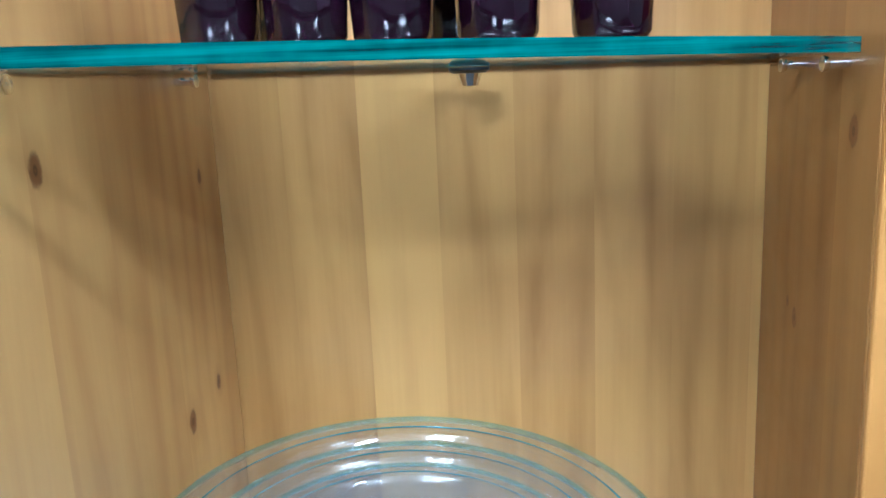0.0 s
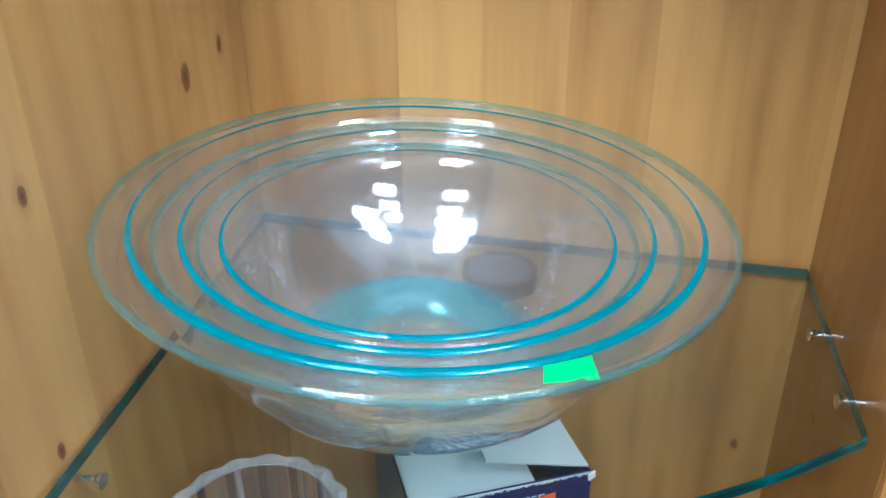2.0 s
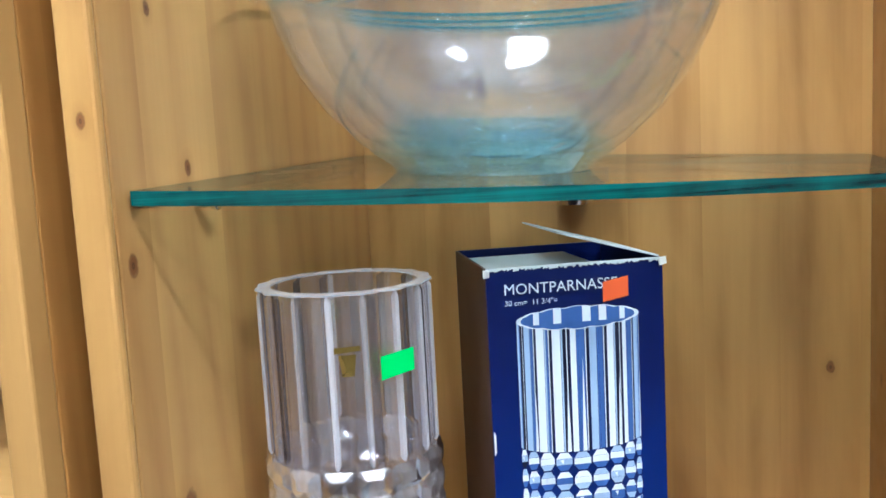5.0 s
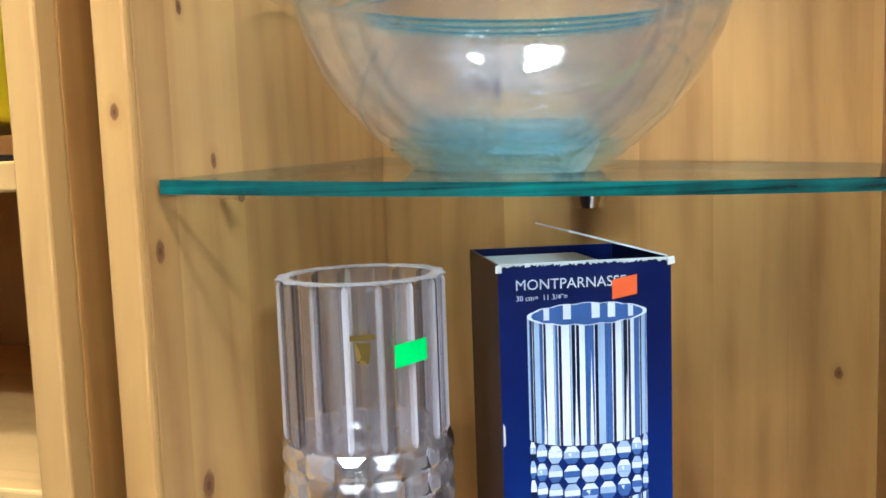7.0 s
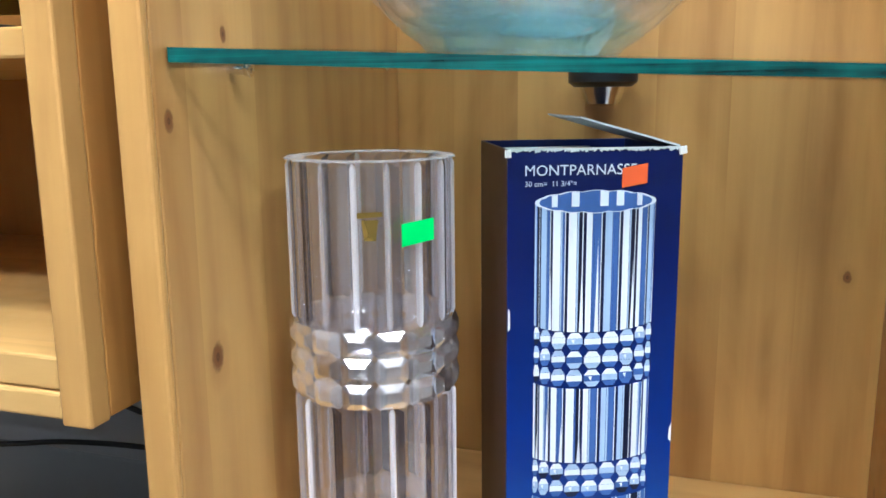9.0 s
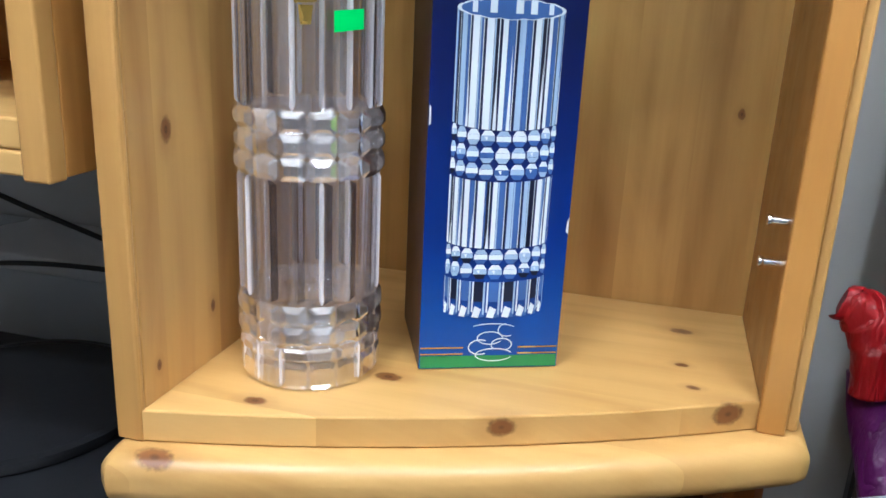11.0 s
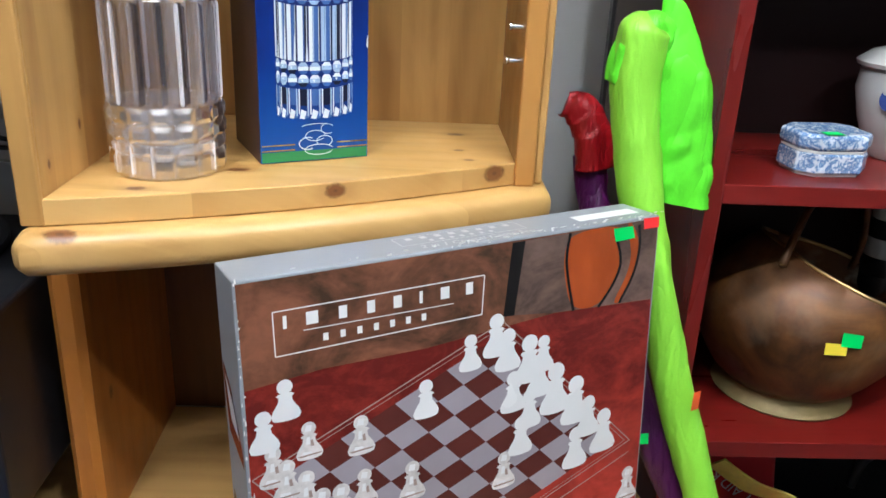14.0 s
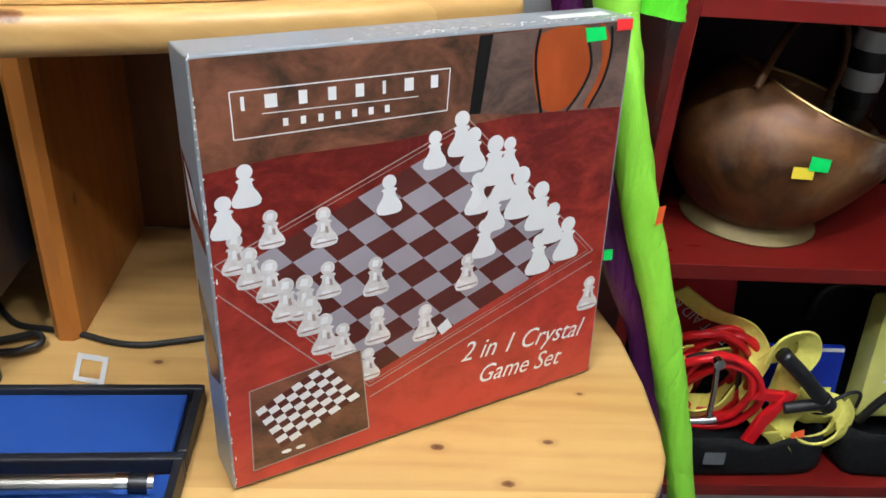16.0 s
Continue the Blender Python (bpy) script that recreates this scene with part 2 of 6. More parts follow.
# Dark tones paint in the shade of the recess under the hutch.
M_LOW_BACK_SHADED = pine("pine_low_back_shaded", "x", "z", 0.09, [], light=(0.15, 0.055, 0.015), dark=(0.09, 0.03, 0.008), seed=0.33)
M_BOARD = pine("pine_board", "y", "x", 0.11, [(0.080, 0.147, 0.0075), (0.191, 0.375, 0.004), (0.149, 0.384, 0.004), (0.046, 0.249, 0.0085, -0.009), (0.007, 0.068, 0.006), (0.128, 0.414, 0.011, -0.009), (0.27, 0.375, 0.007), (0.085, 0.04, 0.0035)], light=(0.68, 0.42, 0.15), dark=(0.50, 0.275, 0.082), seed=0.55)
M_LEDGE = pine("pine_ledge", "y", "x", 0.14, [(-0.046, 0.017, 0.010, -0.029)], light=(0.68, 0.42, 0.15), dark=(0.50, 0.275, 0.082), seed=0.2)
M_EDGE = pine("pine_edge", "x", "z", 0.05, [(-0.010, 0.42, 0.003)], light=(0.60, 0.345, 0.11), dark=(0.41, 0.205, 0.058), seed=0.9)
M_DESK = pine("pine_desk", "y", "x", 0.1, [(-0.11, 0.40, 0.005), (-0.1, 0.52, 0.004), (-0.2, 0.33, 0.004), (-0.02, 0.57, 0.0025), (0.02, 0.08, 0.004), (-0.16, 0.47, 0.005)], light=(0.68, 0.425, 0.155), dark=(0.52, 0.29, 0.09), seed=0.37)
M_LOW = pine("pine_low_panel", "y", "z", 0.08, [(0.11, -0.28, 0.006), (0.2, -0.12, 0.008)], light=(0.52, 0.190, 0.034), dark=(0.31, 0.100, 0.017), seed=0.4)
M_SIDE = pine("pine_orange_side", "y", "z", 0.12, [(0.1, 0.35, 0.006)], light=(0.55, 0.27, 0.068), dark=(0.39, 0.175, 0.04), seed=0.6)
M_SHELF_TOP = thin_glass("shelf_glass_face", (0.955, 0.985, 0.97))
M_SHELF_EDGE = streaked("shelf_glass_edge", (0.001, 0.016, 0.017), (0.006, 0.13, 0.115))
# The pale blue scatter stands in for the ceiling's haze mirrored in the glass.
M_BOWL = thick_glass("bowl_glass", (0.966, 0.976, 0.986), (0.60, 0.66, 0.74), 0.018, gain=1.4, sheen=0.004)
M_BOWL_EDGE = thick_glass("bowl_rim_glass", (0.14, 0.62, 0.70), (0.008, 0.31, 0.36), 0.30)
M_BOWL_LIP = thick_glass("bowl_lip_glass", (0.76, 0.93, 0.94), (0.16, 0.50, 0.52), 0.05)
M_BOWL_FOOT = thick_glass("bowl_foot_glass", (0.82, 0.96, 0.975), (0.24, 0.54, 0.60), 0.045)
# Pale scatter stands in for bright surroundings reflected in the wall.
M_CRYSTAL = thick_glass("crystal_wall", (0.990, 0.988, 0.998), (0.75, 0.74, 0.80), 0.012, gain=1.5)
# White scatter paints in the bright streaks that light makes on the ridges.
M_BRIGHT_STREAK = thick_glass("crystal_bright_streak", (0.95, 0.95, 0.98), (0.90, 0.90, 0.95), 0.50, True, 2.4)
# Dark tint paints in the dark streaks that refraction and reflection make.
M_DARK_STREAK = thin_glass("crystal_dark_streak", (0.16, 0.16, 0.25), (1, 1, 1), gain=1.2, clear=(0.99, 0.99, 0.99))
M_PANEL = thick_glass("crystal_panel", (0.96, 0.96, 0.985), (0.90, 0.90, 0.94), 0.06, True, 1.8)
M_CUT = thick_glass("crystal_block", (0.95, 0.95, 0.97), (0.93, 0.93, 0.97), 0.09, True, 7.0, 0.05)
# Pale share brightens the rim in place of reflected light.
M_CRYSTAL_RIM = glass("cut_crystal_rim", (1.0, 1.0, 1.0), 0.05, 1.5, (0.85, 0.85, 0.9), 0.22)
M_CHROME = plain("chrome", (0.85, 0.86, 0.88), 0.18, 1.0, 0.05, 40, 0)
M_WHITE = plain("white_card", (0.8, 0.8, 0.78), 0.6)
M_GREEN_TAG = plain("green_sticker", (0.0, 0.68, 0.12), 0.5, 0, 0.05, 40, 0)
M_ORANGE_TAG = plain("orange_sticker", (0.9, 0.13, 0.03), 0.5, 0, 0.05, 40, 0)
M_RED_TAG = plain("red_sticker", (0.85, 0.03, 0.03), 0.5, 0, 0.05, 40, 0)
M_YELLOW_TAG = plain("yellow_sticker", (0.9, 0.7, 0.05), 0.5, 0, 0.05, 40, 0)
M_GOLD = plain("gold_foil", (0.75, 0.5, 0.12), 0.25, 1.0, 0.1, 300)
M_BLACK = plain("black_plastic", (0.012, 0.013, 0.016), 0.35, 0, 0.2, 80)
M_RUBBER = plain("black_cable", (0.01, 0.01, 0.011), 0.5, 0, 0.2, 80)
M_SHOP = plain("shop_far_wall", (0.40, 0.405, 0.415), 0.7, 0, 0.3, 3, 0.04)
M_WALL = plain("grey_wall", (0.5, 0.51, 0.51), 0.7, 0, 0.08, 20, 0.04)
M_FLOOR = plain("floor_tiles", (0.10, 0.098, 0.096), 0.4, 0, 0.15, 8)
M_CEIL = plain("ceiling_board", (0.82, 0.83, 0.84), 0.85, 0, 0.05, 90)
M_MAHOG = plain("red_mahogany", (0.15, 0.009, 0.007), 0.3, 0, 0.4, 30, 0.04, 0.5, (0.6, 4, 4))
M_MAHOG_V = plain("red_mahogany_upright", (0.15, 0.009, 0.007), 0.3, 0, 0.4, 30, 0.04, 0.5, (4, 4, 0.6))
M_LAMP = emitter("lamp_panel", (0.95, 0.98, 1.0), LAMP_POWER)


# ---- building helpers ----
def finish(name, bm, material, smooth=False, auto=None):
    me = bpy.data.meshes.new(name)
    bm.normal_update()
    bm.to_mesh(me)
    bm.free()
    for mt in (material if isinstance(material, (list, tuple)) else [material]):
        me.materials.append(mt)
    if smooth:
        me.polygons.foreach_set("use_smooth", [True] * len(me.polygons))
        if auto:
            me.set_sharp_from_angle(angle=radians(auto))
    return new(name, me)


def part(name, bm, material, parent, label="", smooth=False, auto=None):
    ob = finish(name, bm, material, smooth, auto)
    ob.parent = parent
    if label:
        ob["label"] = label
    return ob


def thing(name, label, category, at=None, group="", kind=""):
    e = new(name)
    e.empty_display_size = 0.05
    if at is not None:
        e.matrix_world = at
        bpy.context.view_layer.update()
    return tagged(e, label, category, group, kind)


def box_bm(x0, x1, y0, y1, z0, z1, bevel=0.002, seg=2):
    bm = bmesh.new()
    bmesh.ops.create_cube(bm, size=1, matrix=Matrix.LocRotScale(((x0 + x1) / 2, (y0 + y1) / 2, (z0 + z1) / 2), None, (x1 - x0, y1 - y0, z1 - z0)))
    if bevel:
        bmesh.ops.bevel(bm, geom=bm.edges[:], offset=bevel, segments=seg, profile=0.5, affect="EDGES", clamp_overlap=True)
    return bm


def moved(bm, m):
    bmesh.ops.transform(bm, matrix=m, verts=bm.verts[:])
    return bm


def join(*bms):
    out = bmesh.new()
    for b in bms:
        me = bpy.data.meshes.new("tmp")
        b.to_mesh(me)
        b.free()
        out.from_mesh(me)
        bpy.data.meshes.remove(me)
    return out


def prism(poly, z0, z1, bevel=0.0, seg=2, edge_index=None):
    """A board from an outline seen from above."""
    bm = bmesh.new()
    f = bm.faces.new([bm.verts.new((x, y, z0)) for x, y in poly])
    f.normal_update()
    if f.normal.z > 0:
        f.normal_flip()
    r = bmesh.ops.extrude_face_region(bm, geom=[f])
    bmesh.ops.translate(bm, vec=(0, 0, z1 - z0), verts=[v for v in r["geom"] if isinstance(v, bmesh.types.BMVert)])
    bmesh.ops.recalc_face_normals(bm, faces=bm.faces[:])
    if bevel:
        es = [e for e in bm.edges if abs(e.verts[0].co.z - e.verts[1].co.z) < 1e-6]
        bmesh.ops.bevel(bm, geom=es, offset=bevel, segments=seg, profile=0.5, affect="EDGES", clamp_overlap=True)
    if edge_index is not None:
        bm.normal_update()
        for f in bm.faces:
            if abs(f.normal.z) < 0.9:
                f.material_index = edge_index
    return bm


def lathe(profile, n=64, close=False, mod=None):
    """Turn a profile of (radius, height) about z. mod(radius, height, angle, i) may change the radius."""
    bm = bmesh.new()
    rings = []
    for i, (r, z) in enumerate(profile):
        if r < 1e-5:
            rings.append([bm.verts.new((0, 0, z))])
            continue
        ring = []
        for k in range(n):
            a = 2 * math.pi * k / n
            rr = mod(r, z, a, i) if mod else r
            ring.append(bm.verts.new((rr * math.cos(a), rr * math.sin(a), z)))
        rings.append(ring)
    pairs = list(zip(rings, rings[1:])) + ([(rings[-1], rings[0])] if close else [])
    for r0, r1 in pairs:
        for k in range(n):
            a, b, c, d = r0[k % len(r0)], r0[(k + 1) % len(r0)], r1[(k + 1) % len(r1)], r1[k % len(r1)]
            vs = []
            for v in (a, b, c, d):
                if v not in vs:
                    vs.append(v)
            if len(vs) > 2:
                bm.faces.new(vs)
    bmesh.ops.recalc_face_normals(bm, faces=bm.faces[:])
    return bm


def tube(points, r, n=10, taper=None, closed=False):
    """A round rod along a smooth line through the points."""
    pts = [Vector(p) for p in points]
    dense = []
    m = len(pts)
    for i in range(m - 1 if not closed else m):
        p0, p1, p2, p3 = (pts[(i - 1) % m] if closed or i > 0 else pts[0]), pts[i], pts[(i + 1) % m], (pts[(i + 2) % m] if closed or i + 2 < m else pts[-1])
        for k in range(8):
            t = k / 8
            dense.append(0.5 * ((2 * p1) + (p2 - p0) * t + (2 * p0 - 5 * p1 + 4 * p2 - p3) * t * t + (3 * p1 - p0 - 3 * p2 + p3) * t ** 3))
    if not closed:
        dense.append(pts[-1])
    bm = bmesh.new()
    rings = []
    q = len(dense)
    up = Vector((0.13, 0.31, 0.94)).normalized()
    for i, p in enumerate(dense):
        d = (dense[(i + 1) % q] - dense[i - 1]) if closed or 0 < i < q - 1 else (dense[1] - dense[0] if i == 0 else dense[-1] - dense[-2])
        d.normalize()
        s = d.cross(up)
        s = s.normalized() if s.length > 1e-4 else Vector((1, 0, 0))
        u = s.cross(d)
        up = u
        rr = r * (taper(i / (q - 1)) if taper else 1)
        rings.append([bm.verts.new(p + rr * (math.cos(2 * math.pi * k / n) * s + math.sin(2 * math.pi * k / n) * u)) for k in range(n)])
    for i in range(q if closed else q - 1):
        a, b = rings[i], rings[(i + 1) % q]
        for k in range(n):
            bm.faces.new((a[k], a[(k + 1) % n], b[(k + 1) % n], b[k]))
    if not closed:
        bm.faces.new(rings[0][::-1])
        bm.faces.new(rings[-1])
    bmesh.ops.recalc_face_normals(bm, faces=bm.faces[:])
    return bm


def flat(polys, m, index=0):
    """Flat filled outlines [(u, v), ...] laid on the plane of m (u along x, v along y)."""
    bm = bmesh.new()
    for poly in polys:
        f = bm.faces.new([bm.verts.new(m @ Vector((u, v, 0))) for u, v in poly])
        f.material_index = index
    return bm


def text_bm(body, size, m, shear=0.0, width=None):
    """Lettering in the built-in font as a flat mesh, fitted to a width."""
    cu = bpy.data.curves.new("lettering", "FONT")
    cu.body, cu.size, cu.shear, cu.resolution_u = body, size, shear, 3
    ob = new("lettering_tmp", cu)
    bpy.context.view_layer.update()
    me = bpy.data.meshes.new_from_object(ob.evaluated_get(bpy.context.evaluated_depsgraph_get()))
    bm = bmesh.new()
    bm.from_mesh(me)
    bpy.data.objects.remove(ob)
    bpy.data.curves.remove(cu)
    bpy.data.meshes.remove(me)
    if width:
        xs = [v.co.x for v in bm.verts]
        k = width / (max(xs) - min(xs))
        bmesh.ops.transform(bm, matrix=Matrix.Translation((-min(xs) * k, 0, 0)) @ Matrix.Diagonal((k, k, 1, 1)), verts=bm.verts[:])
    return moved(bm, m)


def bow(x0, y0, x1, y1, sag, n=24):
    """A bowed front edge from one corner to the other."""
    out = []
    for i in range(n + 1):
        u = i / n
        out.append((x0 + (x1 - x0) * u + 0.37 * 4 * sag * u * (1 - u), y0 + (y1 - y0) * u - 0.93 * 4 * sag * u * (1 - u)))
    return out


# ---- the shop shell ----
def shell():
    x0, x1, y0, y1 = -2.6, 3.2, -3.4, 0.52
    tagged(finish("floor", box_bm(x0, x1, y0, y1, FLOOR - 0.1, FLOOR, 0), M_FLOOR), "grey shop floor", "floor", kind="structure")
    tagged(finish("ceiling", box_bm(x0, x1, y0, y1, CEIL, CEIL + 0.1, 0), M_CEIL), "white ceiling with light panels", "ceiling", kind="structure")
    for nm, b in (("wall_north", (x0, x1, y1, y1 + 0.1)), ("wall_south", (x0, x1, y0 - 0.1, y0)), ("wall_west", (x0 - 0.1, x0, y0, y1)), ("wall_east", (x1, x1 + 0.1, y0, y1))):
        tagged(finish(nm, box_bm(*b, FLOOR, CEIL, 0), M_WALL if nm == "wall_north" else M_SHOP), "plain grey painted wall", "wall", kind="structure")
    first = None
    for x, y in LAMPS:
        if first is None:
            first = thing("ceiling_light", "white ceiling fixture with a short bright fluorescent tube", "lamp", pose(x, y, CEIL), "ceiling lights")
            part("frame", box_bm(-0.19, 0.19, -0.03, 0.03, -0.09, 0.0, 0.004), M_WHITE, first)
            part("tube", moved(lathe([(0, -0.17), (0.040, -0.17), (0.040, 0.17), (0, 0.17)], 24), Matrix.Translation((0, 0, -0.145)) @ Matrix.Rotation(radians(90), 4, "Y")), M_LAMP, first, smooth=True, auto=40)
            for x_end in (-0.18, 0.18):
                part("bracket", box_bm(x_end - 0.009, x_end + 0.009, -0.015, 0.015, -0.165, -0.0905, 0.001), M_WHITE, first)
        else:
            copy_thing(first, pose(x, y, CEIL))


shell()


# ---- the pine hutch ----
BACK, RIGHT = 0.337, 0.435


def hutch():
    h = thing("pine_hutch", "varnished knotty pine corner hutch with bowed front standing on the desk", "cabinet")
    left = part("side_panel", box_bm(-0.021, 0.0, -0.029, BACK, -0.0255, 1.12, 0.0015), M_LEFT, h)
    part("side_edge", box_bm(-0.0212, 0.0002, -0.0355, -0.0292, -0.0255, 1.12, 0.002), M_EDGE, h)
    part("side_panel", box_bm(RIGHT, RIGHT + 0.021, 0.146, BACK, -0.0255, 1.12, 0.0015), M_RIGHT_SHADED, h)
    part("side_edge", box_bm(RIGHT - 0.0002, RIGHT + 0.0212, 0.139, 0.1458, -0.0255, 1.12, 0.002), M_SIDE, h)
    part("outer_post", box_bm(RIGHT + 0.0215, RIGHT + 0.032, 0.15, BACK + 0.015, -0.0255, 1.12, 0.003), M_EDGE, h)
    part("back_panel", box_bm(-0.021, RIGHT + 0.021, BACK + 0.0005, BACK + 0.014, -0.045, 1.12, 0.001), M_BACK, h)
    part("lower_back", box_bm(-0.05, RIGHT + 0.021, BACK + 0.0005, BACK + 0.014, DESK + 0.0005, -0.0662, 0.001), M_LOW_BACK_SHADED, h)
    part("top_board", box_bm(-0.03, RIGHT + 0.03, -0.02, BACK + 0.014, 1.1205, 1.145, 0.003), M_BOARD, h)
    board = bow(0.0, -0.034, RIGHT, 0.144, 0.018) + [(RIGHT, BACK), (0.0, BACK)]
    part("bottom_board", prism(board, -0.025, 0.0, 0.0015), M_BOARD, h)
    ledge = bow(-0.012, -0.064, RIGHT + 0.034, 0.128, 0.020)
    ledge = [(-0.024, 0.02), (-0.026, -0.035), (-0.022, -0.055)] + ledge + [(RIGHT + 0.042, 0.136), (RIGHT + 0.042, BACK), (-0.024, BACK)]
    part("ledge", prism(ledge, -0.066, -0.0258, 0.017, 5), M_LEDGE, h, smooth=True, auto=50)
    low = lambda x, y0: prism([(x, y0 + 0.008), (x + 0.008, y0), (x + 0.024, y0), (x + 0.032, y0 + 0.008), (x + 0.032, BACK), (x, BACK)], DESK + 0.0005, -0.0662, 0.0)
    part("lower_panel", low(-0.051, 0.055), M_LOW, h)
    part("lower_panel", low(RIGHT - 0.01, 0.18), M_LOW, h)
    return h


hutch()


def glass_shelf(z, name_label, lean):
    front = bow(0.003, -0.019, 0.421, 0.143, 0.031)
    poly = front + [(0.432, BACK - 0.006), (0.003, BACK - 0.006)]
    s = thing("glass_shelf", name_label, "shelf", group="glass shelves")
    bmp = prism(poly, z - 0.008, z, 0.0, edge_index=1)
    for v in bmp.verts:
        v.co.z += lean(v.co.x, v.co.y)
    p = part("pane", bmp, [M_SHELF_TOP, M_SHELF_EDGE], s)
    return s


SHELF = 0.3823
UPPER = 0.791
LEAN_X, LEAN_Y = -0.0491, 0.0434


def shelf_lean(x, y):
    """The lower pane rests a little askew on its pins."""
    return LEAN_X * (x - 0.17) + LEAN_Y * (y - 0.15)


def upper_lean(x, y):
    return (0.2 - x) * 0.018


glass_shelf(SHELF, "clear glass shelf with a dark green bowed edge", shelf_lean)
glass_shelf(UPPER, "clear glass shelf holding dark red tumblers", upper_lean)


def shelf_pin(x, y, z, side):
    s = thing("shelf_pin", "small chrome shelf pin in the pine side panel", "shelf pin", pose(x, y, z, 0, 0, 0 if side > 0 else 180), "shelf pins")
    part("stem", moved(lathe([(0.0, 0), (0.0028, 0), (0.0028, 0.012), (0.0, 0.012)], 12), Matrix.Rotation(radians(90), 4, "Y") @ Matrix.Translation((0, 0, -0.012))), M_CHROME, s, smooth=True, auto=40)
    part("head", moved(lathe([(0, 0), (0.004, 0), (0.0046, 0.002), (0.0046, 0.0035), (0, 0.0045)], 14), Matrix.Translation((-0.0125, 0, 0)) @ Matrix.Rotation(radians(-90), 4, "Y")), M_CHROME, s, smooth=True, auto=40)


for z, lean in ((SHELF, shelf_lean), (UPPER, upper_lean)):
    for y in (0.262, 0.19):
        shelf_pin(RIGHT, y, z + lean(0.424, y) - 0.0132, 1)
    for y in (0.045, 0.27):
        shelf_pin(0.0, y, z + lean(0.01, y) - 0.0132, -1)
shelf_pin(RIGHT, 0.154, 0.144, 1)
shelf_pin(RIGHT, 0.168, 0.107, 1)


# ---- nested glass bowls ----
BOWLS = Matrix.Translation((0.1634, 0.1465, SHELF + shelf_lean(0.1634, 0.1465))) @ Vector((0, 0, 1)).rotation_difference(Vector((-LEAN_X, -LEAN_Y, 1))).to_matrix().to_4x4()


def bowl(r, h, name_label, up):
    k = r / 0.158
    j = h / 0.113
    b = thing("glass_bowl", name_label, "bowl", BOWLS @ Matrix.Translation((0, 0, up)), "nested glass bowls")
    outer = [(0.0, 0.003), (0.052, 0.003), (0.056, 0.0), (0.061, 0.0), (0.065, 0.004), (0.085, 0.018), (0.106, 0.038), (0.122, 0.060), (0.133, 0.084), (0.1385, 0.103), (0.141, 0.1065), (0.154, 0.1085), (0.158, 0.1105), (0.1575, 0.113), (0.150, 0.1135), (0.143, 0.1118), (0.1375, 0.106), (0.130, 0.084), (0.119, 0.061), (0.103, 0.040), (0.082, 0.0215), (0.060, 0.0095), (0.0, 0.008)]
    part("body", lathe([(a * k, c * j) for a, c in outer], 128), M_BOWL, b, smooth=True)
    part("lip", lathe([(0.1562 * k, 0.1092 * j), (0.1588 * k, 0.1105 * j), (0.1586 * k, 0.1132 * j), (0.1565 * k, 0.1138 * j)], 96, close=True), M_BOWL_LIP, b, smooth=True)
    part("foot", lathe([(0.0500 * k, 0.0030), (0.055 * k, -0.0003), (0.0625 * k, -0.0003), (0.0665 * k, 0.0042 * j), (0.0785 * k, 0.0125 * j), (0.078 * k, 0.0205 * j), (0.0605 * k, 0.0105 * j), (0.0520 * k, 0.0100 * j)], 64, close=True), M_BOWL_FOOT, b, smooth=True, auto=40)
    part("rim", lathe([(0.1402 * k, 0.1136 * j), (0.1406 * k, 0.1139 * j), (0.1432 * k, 0.1121 * j), (0.1434 * k, 0.1115 * j), (0.1430 * k, 0.1114 * j)], 96, close=True), M_BOWL_EDGE, b, smooth=True)
    return b


big = bowl(0.1632, 0.1172, "large clear glass mixing bowl with a green price sticker", 0.0006)
part("price_sticker", flat([[(-0.0115, -0.0035), (0.0105, -0.0068), (0.0125, 0.0050), (-0.0080, 0.0045)]], pose(0.0800, -0.1330, 0.1172, 10, 0, 27)), M_GREEN_TAG, big, "folded green price sticker")
bowl(0.1372, 0.0995, "medium clear glass mixing bowl nested in a larger one", 0.0102)
bowl(0.1160, 0.0840, "small clear glass mixing bowl nested in two others", 0.0190)


# ---- crystal vase ----
VX, VY, VR, VH = 0.0780, 0.083, 0.0557, 0.3175


